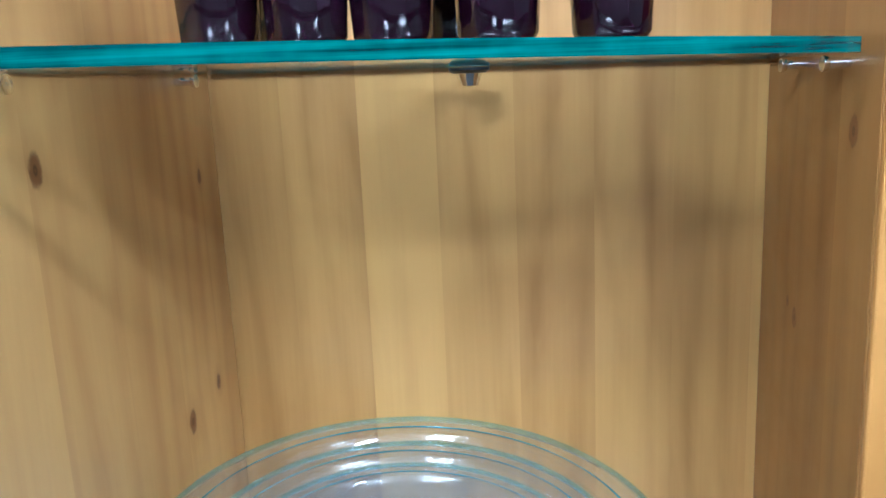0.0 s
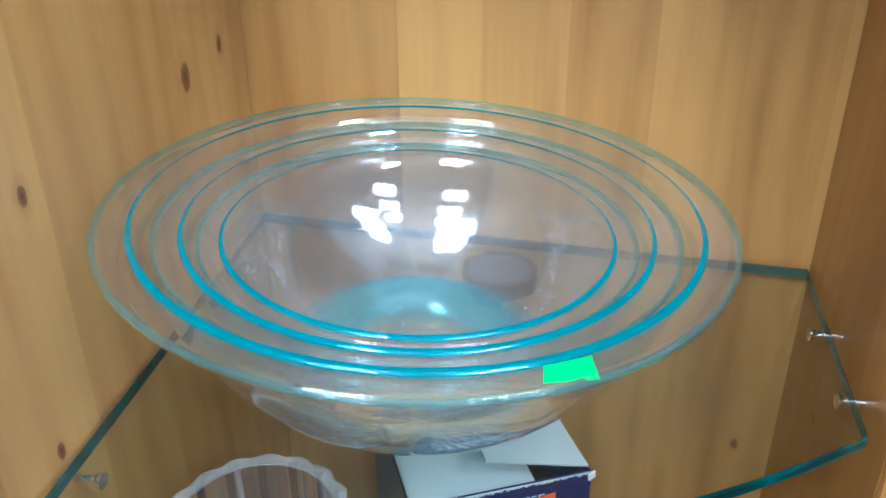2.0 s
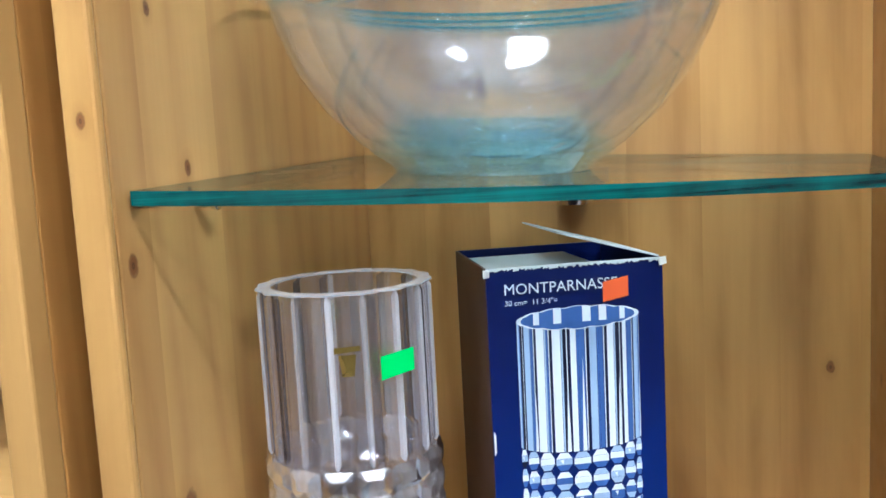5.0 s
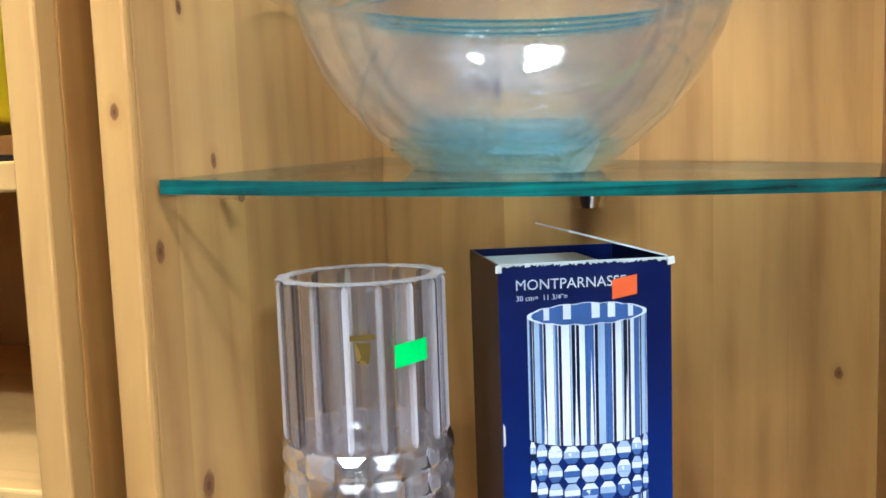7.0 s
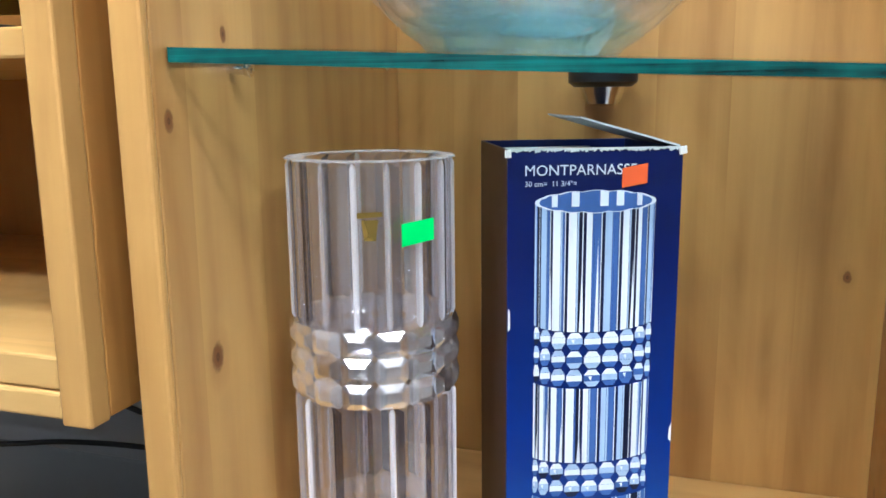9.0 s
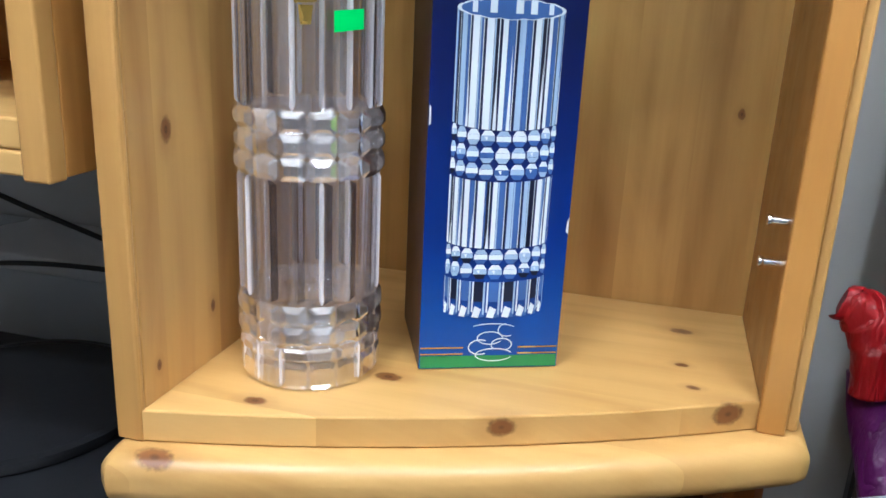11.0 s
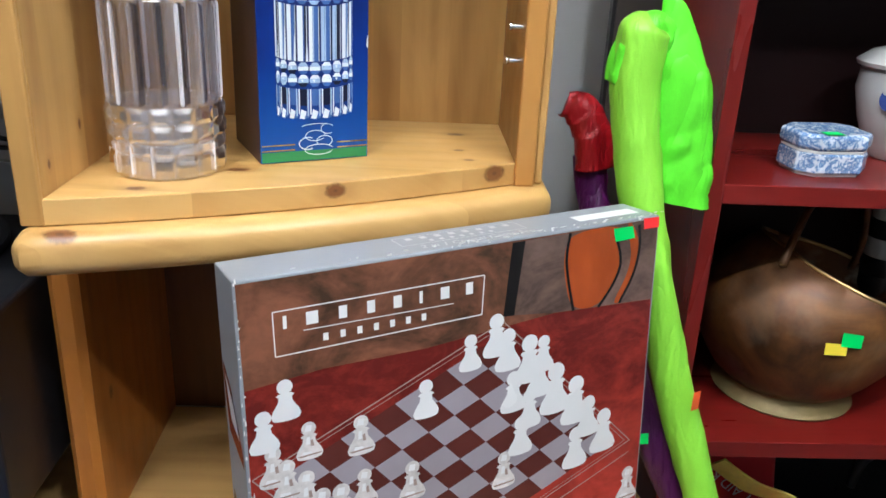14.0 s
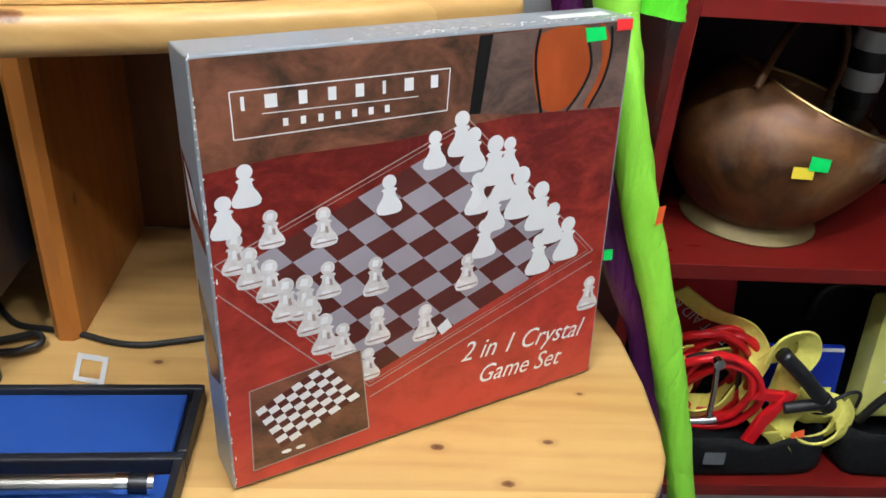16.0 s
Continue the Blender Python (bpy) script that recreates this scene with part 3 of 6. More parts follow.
def vase():
    v = thing("crystal_vase", "tall cut crystal cylinder vase with faceted bands and stickers", "vase", pose(VX, VY, 0.0))
    n, R = 16, VR - 0.0050
    part("wall", lathe([(0.0, 0.0015), (R - 0.004, 0.0015), (R - 0.001, 0.005), (R, 0.02), (R, VH - 0.001), (R - 0.0045, VH - 0.001), (R - 0.006, 0.06), (R - 0.012, 0.036), (0.0, 0.032)], 96), M_CRYSTAL, v, smooth=True, auto=40)
    lip = lambda r, z, a, i: r - (0.0034 * (1 - abs(math.sin(a * n / 2))) if r > R else 0)
    part("rim", lathe([(R - 0.0045, VH - 0.0006), (R - 0.0045, VH + 0.0006), (VR, VH + 0.0006), (VR, VH - 0.0006)], n * 10, close=True, mod=lip), M_CRYSTAL_RIM, v)
    w = math.pi * VR / n

    def rod_bm(section, z0, z1, taper):
        """An upright rod fused to the wall, of the section (radial, sideways), its ends cut back by taper."""
        bm = bmesh.new()
        mid = sum(p[0] for p in section) / len(section)
        ends = [(z0, 0.35), (z0 + taper, 1), (z1 - taper, 1), (z1, 0.35)]
        loops = [[bm.verts.new((mid + (x - mid) * k, y * k, z)) for x, y in section] for z, k in ends]
        for a, b in zip(loops, loops[1:]):
            for k in range(len(section) - 1):
                bm.faces.new((a[k], a[k + 1], b[k + 1], b[k]))
        bm.faces.new(loops[0][::-1])
        bm.faces.new(loops[-1])
        bmesh.ops.recalc_face_normals(bm, faces=bm.faces[:])
        return bm

    def cut_block(h, d, tip, flat_end=1.0):
        """A bevelled nut: a flat face with slopes on all four sides."""
        bm = bmesh.new()
        loops = []
        for x, sy, sz in ((R + 0.0002, 0.88, 0.80), (R + d * 0.5, 0.96, 1.0), (R + d, tip, tip * 0.9 * flat_end)):
            loops.append([bm.verts.new((x, sy * w * a, h / 2 + sz * h / 2 * b)) for a, b in ((-1, -0.72), (-0.80, -1), (0.80, -1), (1, -0.72), (1, 0.72), (0.80, 1), (-0.80, 1), (-1, 0.72))])
        for p, q in zip(loops, loops[1:]):
            for k in range(8):
                bm.faces.new((p[k], p[(k + 1) % 8], q[(k + 1) % 8], q[k]))
        bm.faces.new(loops[0][::-1])
        bm.faces.new(loops[-1])
        bmesh.ops.recalc_face_normals(bm, faces=bm.faces[:])
        return bm

    ridge = [(R + 0.0003, -w * 0.17), (R + 0.0034, -w * 0.12), (R + 0.0044, 0.0), (R + 0.0034, w * 0.12), (R + 0.0003, w * 0.17)]
    pane = [(R + 0.0003, -w * 0.95), (R + 0.0016, -w * 0.80), (R + 0.0026, -w * 0.28), (R + 0.0003, -w * 0.22)]
    # Tinted strip that carries a painted dark streak beside each ridge.
    groove = [(R + 0.0003, w * 0.22), (R + 0.0026, w * 0.28), (R + 0.0016, w * 0.62), (R + 0.0003, w * 0.72)]
    rows = [(nm, rod_bm(sec, z0, z1, 0.003), mt, 0.0) for nm, sec, mt in (("flute", ridge, M_BRIGHT_STREAK), ("groove", groove, M_DARK_STREAK), ("flat_panel", pane, M_PANEL)) for z0, z1 in ((0.0700, 0.1625), (0.2135, VH - 0.0012))]
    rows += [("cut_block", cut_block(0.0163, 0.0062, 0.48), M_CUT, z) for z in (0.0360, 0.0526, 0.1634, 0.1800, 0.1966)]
    rows += [("base_block", cut_block(0.0225, 0.0046, 0.70), M_CUT, 0.0010), ("base_block", cut_block(0.0110, 0.0050, 0.62), M_CUT, 0.0242), ("flute", rod_bm(ridge, 0.003, 0.034, 0.003), M_BRIGHT_STREAK, 0.0)]
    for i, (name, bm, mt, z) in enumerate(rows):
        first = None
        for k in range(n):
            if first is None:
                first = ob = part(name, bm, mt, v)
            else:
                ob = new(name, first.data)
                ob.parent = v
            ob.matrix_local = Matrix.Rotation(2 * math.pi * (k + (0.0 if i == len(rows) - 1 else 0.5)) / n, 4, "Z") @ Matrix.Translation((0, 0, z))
    ang = lambda deg: pose(VR * 1.03 * math.sin(radians(deg)), -VR * 1.03 * math.cos(radians(deg)), 0, 90, 0, deg)
    part("price_sticker", flat([[(-0.0115, 0.2665), (0.0115, 0.269), (0.0115, 0.2825), (-0.0115, 0.2805)]], ang(52)), M_GREEN_TAG, v, "bright green price sticker")
    part("maker_sticker", flat([[(-0.0075, 0.2845), (0.0075, 0.2855), (0.0075, 0.2885), (-0.0075, 0.288)], [(-0.0035, 0.271), (0.0035, 0.271), (0.005, 0.2835), (-0.005, 0.2835)]], ang(22)), M_GOLD, v, "small gold foil sticker")


vase()


# ---- blue carton ----


def navy_fade():
    """Glossy printed card, deep navy above and brighter blue towards the foot."""
    m, nt, b = nodes("navy_print_fade")
    co = nt.nodes.new("ShaderNodeTexCoord").outputs["Object"]
    sep = nt.nodes.new("ShaderNodeSeparateXYZ")
    link(nt, co, sep.inputs[0])
    f = math_node(nt, "MULTIPLY_ADD", noise_node(nt, co, 30.0, 4), 0.05, math_node(nt, "MULTIPLY", sep.outputs[2], 3.0))
    link(nt, ramp(nt, f, [(0.02, (0.006, 0.075, 0.33)), (0.35, (0.002, 0.022, 0.17)), (0.75, (0.0015, 0.007, 0.072))]), b.inputs["Base Color"])
    b.inputs["Roughness"].default_value = 0.32
    b.inputs["Specular IOR Level"].default_value = 0.35
    bump(nt, noise_node(nt, co, 22.0, 3), b, 0.06, 0.004)
    return m


M_NAVY = navy_fade()
M_CARTON_SIDE = plain("dark_carton_side", (0.05, 0.025, 0.02), 0.45)
M_PRINT_WHITE = plain("white_print", (0.72, 0.78, 0.85), 0.4, 0, 0.06, 40, 0)
M_PRINT_PALE = plain("pale_blue_print", (0.34, 0.47, 0.66), 0.4, 0, 0.25, 40, 0, 0.5, (3, 3, 0.4))
M_PRINT_MID = plain("mid_blue_print", (0.045, 0.12, 0.36), 0.4, 0, 0.4, 40, 0, 0.5, (3, 3, 0.4))
M_PRINT_INK = plain("ink_blue_print", (0.003, 0.006, 0.030), 0.35, 0, 0.2, 40, 0)
M_PRINT_GREEN = plain("green_print", (0.02, 0.22, 0.07), 0.4, 0, 0.1, 40, 0)
M_CARD_GREY = plain("grey_card", (0.55, 0.6, 0.62), 0.5)


def carton():
    c = thing("vase_carton", "worn navy blue carton with a vase picture and open top", "box", pose(0.1658, 0.1005, 0.0005, 0, 0, 24.0))
    w, d, h = 0.1165, 0.114, 0.3205
    t = 0.0016
    part("front", box_bm(0, w, 0, t, 0, h, 0.0004), M_NAVY, c, "navy printed carton front")
    part("side", box_bm(-0.0001, t, t + 0.0002, d, 0, h, 0.0004), M_CARTON_SIDE, c)
    part("side", box_bm(w - t, w + 0.0001, t + 0.0002, d, 0, h, 0.0004), M_NAVY, c)
    part("back", box_bm(t + 0.0002, w - t - 0.0002, d - t, d, 0, h, 0.0004), M_NAVY, c)
    part("bottom", box_bm(t + 0.0002, w - t - 0.0002, t + 0.0002, d - t - 0.0002, 0.0005, 0.003, 0), M_CARD_GREY, c)
    part("inner_flap", moved(box_bm(t, w * 0.7, 0.004, d - 0.01, 0, 0.001, 0), Matrix.Translation((0, 0, h - 0.006))), M_CARD_GREY, c, "pale grey inner flap")
    part("top_flap", moved(box_bm(-0.07, 0, 0.0, d * 0.8, 0, 0.0012, 0), Matrix.Translation((w - 0.001, 0.004, h)) @ Matrix.Rotation(radians(16), 4, "Y")), M_CARD_GREY, c, "raised pale grey flap")
    P = Matrix.Translation((0, -0.0005, 0)) @ Matrix.Rotation(radians(90), 4, "X")
    part("title", text_bm("MONTPARNASSE", 0.012, P @ Matrix.Translation((0.0115, 0.3035, 0)), width=0.074), M_PRINT_WHITE, c, "white printed title")
    part("size_text", text_bm("30 cm=  11 3/4\"=", 0.006, P @ Matrix.Translation((0.0115, 0.2965, 0)), width=0.034), M_PRINT_WHITE, c, "white printed size")
    # the printed vase: fluted streaks of four tones, two cut bands and a heavy foot
    rng = random.Random(4)
    x0, x1, yb, yt = 0.018, 0.0990, 0.052, 0.287
    n = 9
    mid, half = (x0 + x1) / 2, (x1 - x0) / 2
    at = lambda f: mid - half * math.cos(math.pi * (0.06 + 0.88 * f / n)) / math.cos(math.pi * 0.06)
    dip = lambda f: -0.0065 * math.sin(math.pi * f / n)
    tone = {0: [], 1: [], 2: [], 3: []}

    def streak(sel, f, g, za, zb, lean=0.0):
        tone[sel].append([(at(f), za + dip(f)), (at(g), za + dip(g)), (at(g), zb + dip(g) - lean), (at(f), zb + dip(f))])

    def nut(i, zc, hh):
        """One bevelled block: lit top slope, mid face, dark lower slope."""
        a, c_, e = i + 0.05, i + 0.5, i + 0.95
        z = zc + dip(c_)
        ua, ub, uc, ud = at(a), at(i + 0.28), at(i + 0.72), at(e)
        faces = [[(ub, z + hh), (uc, z + hh), (ud, z + hh * 0.35), (ua, z + hh * 0.35)], [(ua, z + hh * 0.33), (ud, z + hh * 0.33), (ud, z - hh * 0.35), (ua, z - hh * 0.35)], [(ua, z - hh * 0.37), (ud, z - hh * 0.37), (uc, z - hh), (ub, z - hh)]]
        lit = [0, rng.choice((0, 1, 1, 2)), rng.choice((1, 2, 3))]
        if rng.random() < 0.35:
            lit = [1, 0, 2]
        for sel, face in zip(lit, faces):
            tone[sel].append(face)
        if rng.random() < 0.6:
            tone[0].append([(ub, z + hh * 0.2), ((ub + uc) / 2, z + hh * 0.25), (ub + (uc - ub) * 0.4, z - hh * 0.3)])

    for i in range(n):
        bright = 1.0 - 0.55 * abs(i - 2.5) / n - (0.25 if i in (4, 6) else 0.0)
        for za, zb in ((yb + 0.058, yb + 0.112), (yb + 0.152, yt)):
            w0 = 0.28 + 0.32 * rng.random() * bright
            streak(0 if rng.random() < bright else 1, i + 0.04, i + 0.04 + w0, za, zb)
            streak(1 if rng.random() < 0.6 else 2, i + 0.06 + w0, i + 0.16 + w0, za, zb)
            streak(2 if i % 3 else 3, i + 0.17 + w0, i + 0.80, za, zb)
            streak(0, i + 0.82, i + 0.87, za, zb)
            streak(3, i + 0.88, i + 0.97, za, zb)
            # tapering glints
            if rng.random() < 0.7:
                zc = za + (zb - za) * rng.uniform(0.3, 0.7)
                f = i + 0.25 + w0
                tone[0].append([(at(f), za + dip(f)), (at(f + 0.22), za + dip(f)), (at(f + 0.12), zc)])
        for zc in (yb + 0.1455, yb + 0.1325, yb + 0.1195, yb + 0.0510, yb + 0.0385):
            nut(i, zc, 0.0060)
        zb = yb + dip(i + 0.5)
        streak(0, i + 0.05, i + 0.16, yb + 0.004, yb + 0.030)
        streak(3 if i % 2 else 2, i + 0.18, i + 0.80, yb + 0.013, yb + 0.030)
        streak(1, i + 0.82, i + 0.95, yb + 0.002, yb + 0.030)
        tone[0].append([(at(i + 0.1), zb), (at(i + 0.55), zb - 0.001), (at(i + 0.75), zb + 0.0065), (at(i + 0.3), zb + 0.0095)])
        tone[2].append([(at(i + 0.57), zb - 0.001), (at(i + 0.95), zb), (at(i + 0.9), zb + 0.010), (at(i + 0.77), zb + 0.0065)])
    for nm, mt, sel in (("white_vase_print", M_PRINT_WHITE, 0), ("pale_vase_print", M_PRINT_PALE, 1), ("blue_vase_print", M_PRINT_MID, 2), ("dark_vase_print", M_PRINT_INK, 3)):
        part(nm, flat(tone[sel], P @ Matrix.Translation((0, 0, 0.0001 * (4 - sel)))), mt, c)
    # the far wall inside the scalloped mouth
    mouth = lambda s_, u: (mid + half * s_ * math.cos(u), yt - 0.001 + (0.0068 * s_ + 0.0010 * abs(math.sin(u * 7))) * math.sin(u))
    a = [mouth(1.0, 2 * math.pi * i / 84) for i in range(84)]
    b = [mouth(0.93, 2 * math.pi * i / 84) for i in range(84)]
    part("print_mouth", flat([b], P @ Matrix.Translation((0, 0, 0.00048))), M_PRINT_MID, c)
    part("mouth_streak", flat([[b[i], b[i + 2], (b[i + 2][0], yt - 0.004), (b[i][0], yt - 0.004)] for i in (8, 14, 18, 25, 31)], P @ Matrix.Translation((0, 0, 0.00054))), M_PRINT_WHITE, c)
    part("print_rim", flat([[a[i], a[(i + 1) % 84], b[(i + 1) % 84], b[i]] for i in range(84)], P @ Matrix.Translation((0, 0, 0.0006))), M_PRINT_WHITE, c)
    part("green_band", flat([[(0.001, 0.001), (w - 0.001, 0.001), (w - 0.001, 0.0115), (0.001, 0.0115)]], P), M_PRINT_GREEN, c)
    for z in (0.0125, 0.018):
        for xa, xb in ((0.001, 0.036), (0.082, w - 0.001)):
            part("gold_line", flat([[(xa, z), (xb, z), (xb, z + 0.0012), (xa, z + 0.0012)]], P), M_GOLD, c)
    rt = random.Random(21)
    torn = []
    for i in range(60):
        u = w * i / 60
        torn.append([(u, h - 0.0004 - 0.0020 * rt.random()), (u + w / 60, h - 0.0004 - 0.0020 * rt.random()), (u + w / 60, h + 0.0006), (u, h + 0.0006)])
    tagged(part("torn_edge", flat(torn, P @ Matrix.Translation((0, 0, 0.0003))), M_CARD_GREY, c, "torn white card edge"), kind="stuff")
    for i, (u, v_, a) in enumerate(((w - 0.001, 0.3185, 0.006), (0.0, 0.318, 0.006))):
        part("torn_corner", moved(box_bm(-a / 2, a / 2, -0.0006, 0.0006, -0.0025, 0.0025, 0.0003), Matrix.Translation((u, -0.002, v_)) @ Matrix.Rotation(radians(20 + 25 * i), 4, "Z") @ Matrix.Rotation(radians(12 * i - 8), 4, "Y")), M_WHITE, c)
    part("nick", flat([[(w - 0.0025, 0.118), (w - 0.0005, 0.116), (w - 0.0005, 0.130), (w - 0.002, 0.126)]], P @ Matrix.Translation((0, 0, 0.0003))), M_WHITE, c)
    part("nick", flat([[(0.0005, 0.20), (0.002, 0.202), (0.0018, 0.214), (0.0005, 0.216)]], P @ Matrix.Translation((0, 0, 0.0003))), M_WHITE, c)
    # the maker's swirl, as plain strokes
    swirl = []
    for cx, cz, rx, rz, a0, a1, wd in ((0.058, 0.027, 0.011, 0.006, 0, 330, 0.0009), (0.062, 0.012, 0.016, 0.006, 20, 340, 0.0010), (0.05, 0.019, 0.010, 0.007, 60, 300, 0.0011), (0.068, 0.021, 0.009, 0.006, -60, 220, 0.0010), (0.06, 0.036, 0.018, 0.004, 10, 160, 0.0009), (0.072, 0.034, 0.008, 0.006, 100, 300, 0.0009)):
        pts = [radians(a0 + (a1 - a0) * i / 18) for i in range(19)]
        for p, q in zip(pts, pts[1:]):
            swirl.append([(cx + rx * math.cos(p), cz + rz * math.sin(p)), (cx + rx * math.cos(q), cz + rz * math.sin(q)), (cx + (rx - wd) * math.cos(q), cz + (rz - wd) * math.sin(q)), (cx + (rx - wd) * math.cos(p), cz + (rz - wd) * math.sin(p))])
    part("maker_mark", flat(swirl, P @ Matrix.Translation((0, 0, 0.0002))), M_PRINT_WHITE, c, "white swirling maker's mark")
    part("price_sticker", flat([[(0.0755, 0.2945), (0.0925, 0.2975), (0.0925, 0.3105), (0.0755, 0.3075)]], P @ Matrix.Translation((0, 0, 0.0006))), M_ORANGE_TAG, c, "orange price sticker")


carton()


# ---- the desk ----
def desk():
    d = thing("pine_desk", "pine desk top with a rounded end below the hutch", "desk")
    pts = [(0.612, 0.24), (0.630, 0.168), (0.647, 0.092), (0.653, 0.002), (0.651, -0.075), (0.646, -0.118), (0.633, -0.151), (0.615, -0.177), (0.58, -0.203), (0.53, -0.220), (0.45, -0.227)]
    poly = [(-1.0, 0.34), (0.56, 0.34)] + pts + [(-1.0, -0.232)]
    part("top", prism(poly[::-1], DESK - 0.03, DESK, 0.006, 3), M_DESK, d, smooth=True, auto=50)
    part("body", box_bm(-0.98, 0.52, -0.18, 0.32, FLOOR, DESK - 0.0305, 0.003), M_LOW, d)


desk()


# ---- chess set box ----
M_GREY_CARD = plain("silver_grey_card", (0.30, 0.33, 0.36), 0.38, 0.15, 0.08, 30, 0.03)
M_PHOTO = smoky("red_photo_print", (0.115, 0.012, 0.010), (0.50, 0.052, 0.034), 14.0, 1.7, 0.95)
M_PHOTO_BROWN = smoky("brown_photo_print", (0.050, 0.026, 0.016), (0.23, 0.085, 0.048), 10.0, 0.4)
CW, CH, CD = 0.4335, 0.4165, 0.056
CHESS = Matrix.Translation((0.2015, -0.1765, DESK + 0.0042)) @ Matrix.Rotation(radians(26.8), 4, "Z") @ Matrix.Rotation(radians(-4.8), 4, "X")
M_BLACK_PRINT = plain("black_print", (0.008, 0.007, 0.007), 0.25, 0, 0.2, 30, 0)
M_ORANGE_PRINT = plain("orange_photo_print", (0.34, 0.060, 0.012), 0.22, 0, 0.9, 24, 0.02, 0.5, (1, 1, 0.4))
M_TAUPE_PRINT = smoky("taupe_photo_print", (0.065, 0.040, 0.032), (0.17, 0.105, 0.085), 12.0, 2.2)
M_FROST_PRINT = plain("frosted_white_print", (0.78, 0.79, 0.80), 0.25, 0, 0.06, 90, 0)
M_CLEAR_PRINT = plain("clear_piece_print", (0.66, 0.63, 0.62), 0.25, 0, 0.55, 190, 0)
M_SQUARE_PRINT = plain("lilac_square_print", (0.32, 0.29, 0.33), 0.22, 0, 0.3, 22, 0)
M_DARK_SQUARE = plain("maroon_square_print", (0.095, 0.022, 0.018), 0.22, 0, 0.4, 22, 0)
M_LINE_PRINT = plain("pale_line_print", (0.36, 0.27, 0.24), 0.25, 0, 0.2, 60, 0)


def line(p, q, w):
    d = Vector((q[0] - p[0], q[1] - p[1]))
    n = Vector((-d.y, d.x)).normalized() * w / 2
    return [(p[0] + n.x, p[1] + n.y), (p[0] - n.x, p[1] - n.y), (q[0] - n.x, q[1] - n.y), (q[0] + n.x, q[1] + n.y)]


def checks(a, b, c, d, n, odd):
    """Squares of one colour of a board seen in perspective, corners a, b, c, d in turn."""
    a, b, c, d = (Vector(p) for p in (a, b, c, d))
    at = lambda i, j: tuple(a.lerp(b, i / n).lerp(d.lerp(c, i / n), j / n))
    return [[at(i, j), at(i + 1, j), at(i + 1, j + 1), at(i, j + 1)] for i in range(n) for j in range(n) if (i + j) % 2 == odd]


def pawn_outline(u, v, h, wide=0.62):
    """The outline of a turned game piece, standing at (u, v), as two filled shapes."""
    side = [(0.52, 0.06), (0.54, 0.15), (0.47, 0.27), (0.36, 0.37), (0.27, 0.46), (0.24, 0.57), (0.33, 0.62), (0.24, 0.67)]
    w = h * wide
    foot = [(u + w * 0.5 * math.cos(a), v + 0.06 * h + h * 0.07 * math.sin(a)) for a in [math.pi * (1 + i / 8) for i in range(9)]]
    right = [(u + w * s, v + h * t) for s, t in side]
    left = [(u - w * s, v + h * t) for s, t in side[::-1]]
    head = [(u + w * 0.29 * math.cos(2 * math.pi * i / 16), v + h * 0.82 + h * 0.18 * math.sin(2 * math.pi * i / 16)) for i in range(16)]
    return foot + right[1:] + left[:-1], head


def rounded(pts, closed=True, times=3):
    """Corner cutting, so that a printed outline runs in curves."""
    for _ in range(times):
        out = [] if closed else [pts[0]]
        for p, q in zip(pts, pts[1:] + (pts[:1] if closed else [])):
            out += [(p[0] * 0.75 + q[0] * 0.25, p[1] * 0.75 + q[1] * 0.25), (p[0] * 0.25 + q[0] * 0.75, p[1] * 0.25 + q[1] * 0.75)]
        pts = out if closed else out + [pts[-1]]
    return pts


def ribbon(pts, w, m):
    """One unbroken printed stroke of width w along the points."""
    bm = bmesh.new()
    prev = None
    for i, p in enumerate(pts):
        a, b = pts[max(i - 1, 0)], pts[min(i + 1, len(pts) - 1)]
        n = Vector((a[1] - b[1], b[0] - a[0])).normalized() * w / 2
        pair = [bm.verts.new(m @ Vector((p[0] + n.x, p[1] + n.y, 0))), bm.verts.new(m @ Vector((p[0] - n.x, p[1] - n.y, 0)))]
        if prev:
            bm.faces.new((prev[0], prev[1], pair[1], pair[0]))
        prev = pair
    return bm


def ring(pts, w, k=24):
    return [line(pts[i], pts[(i + 1) % len(pts)], w) for i in range(len(pts))]


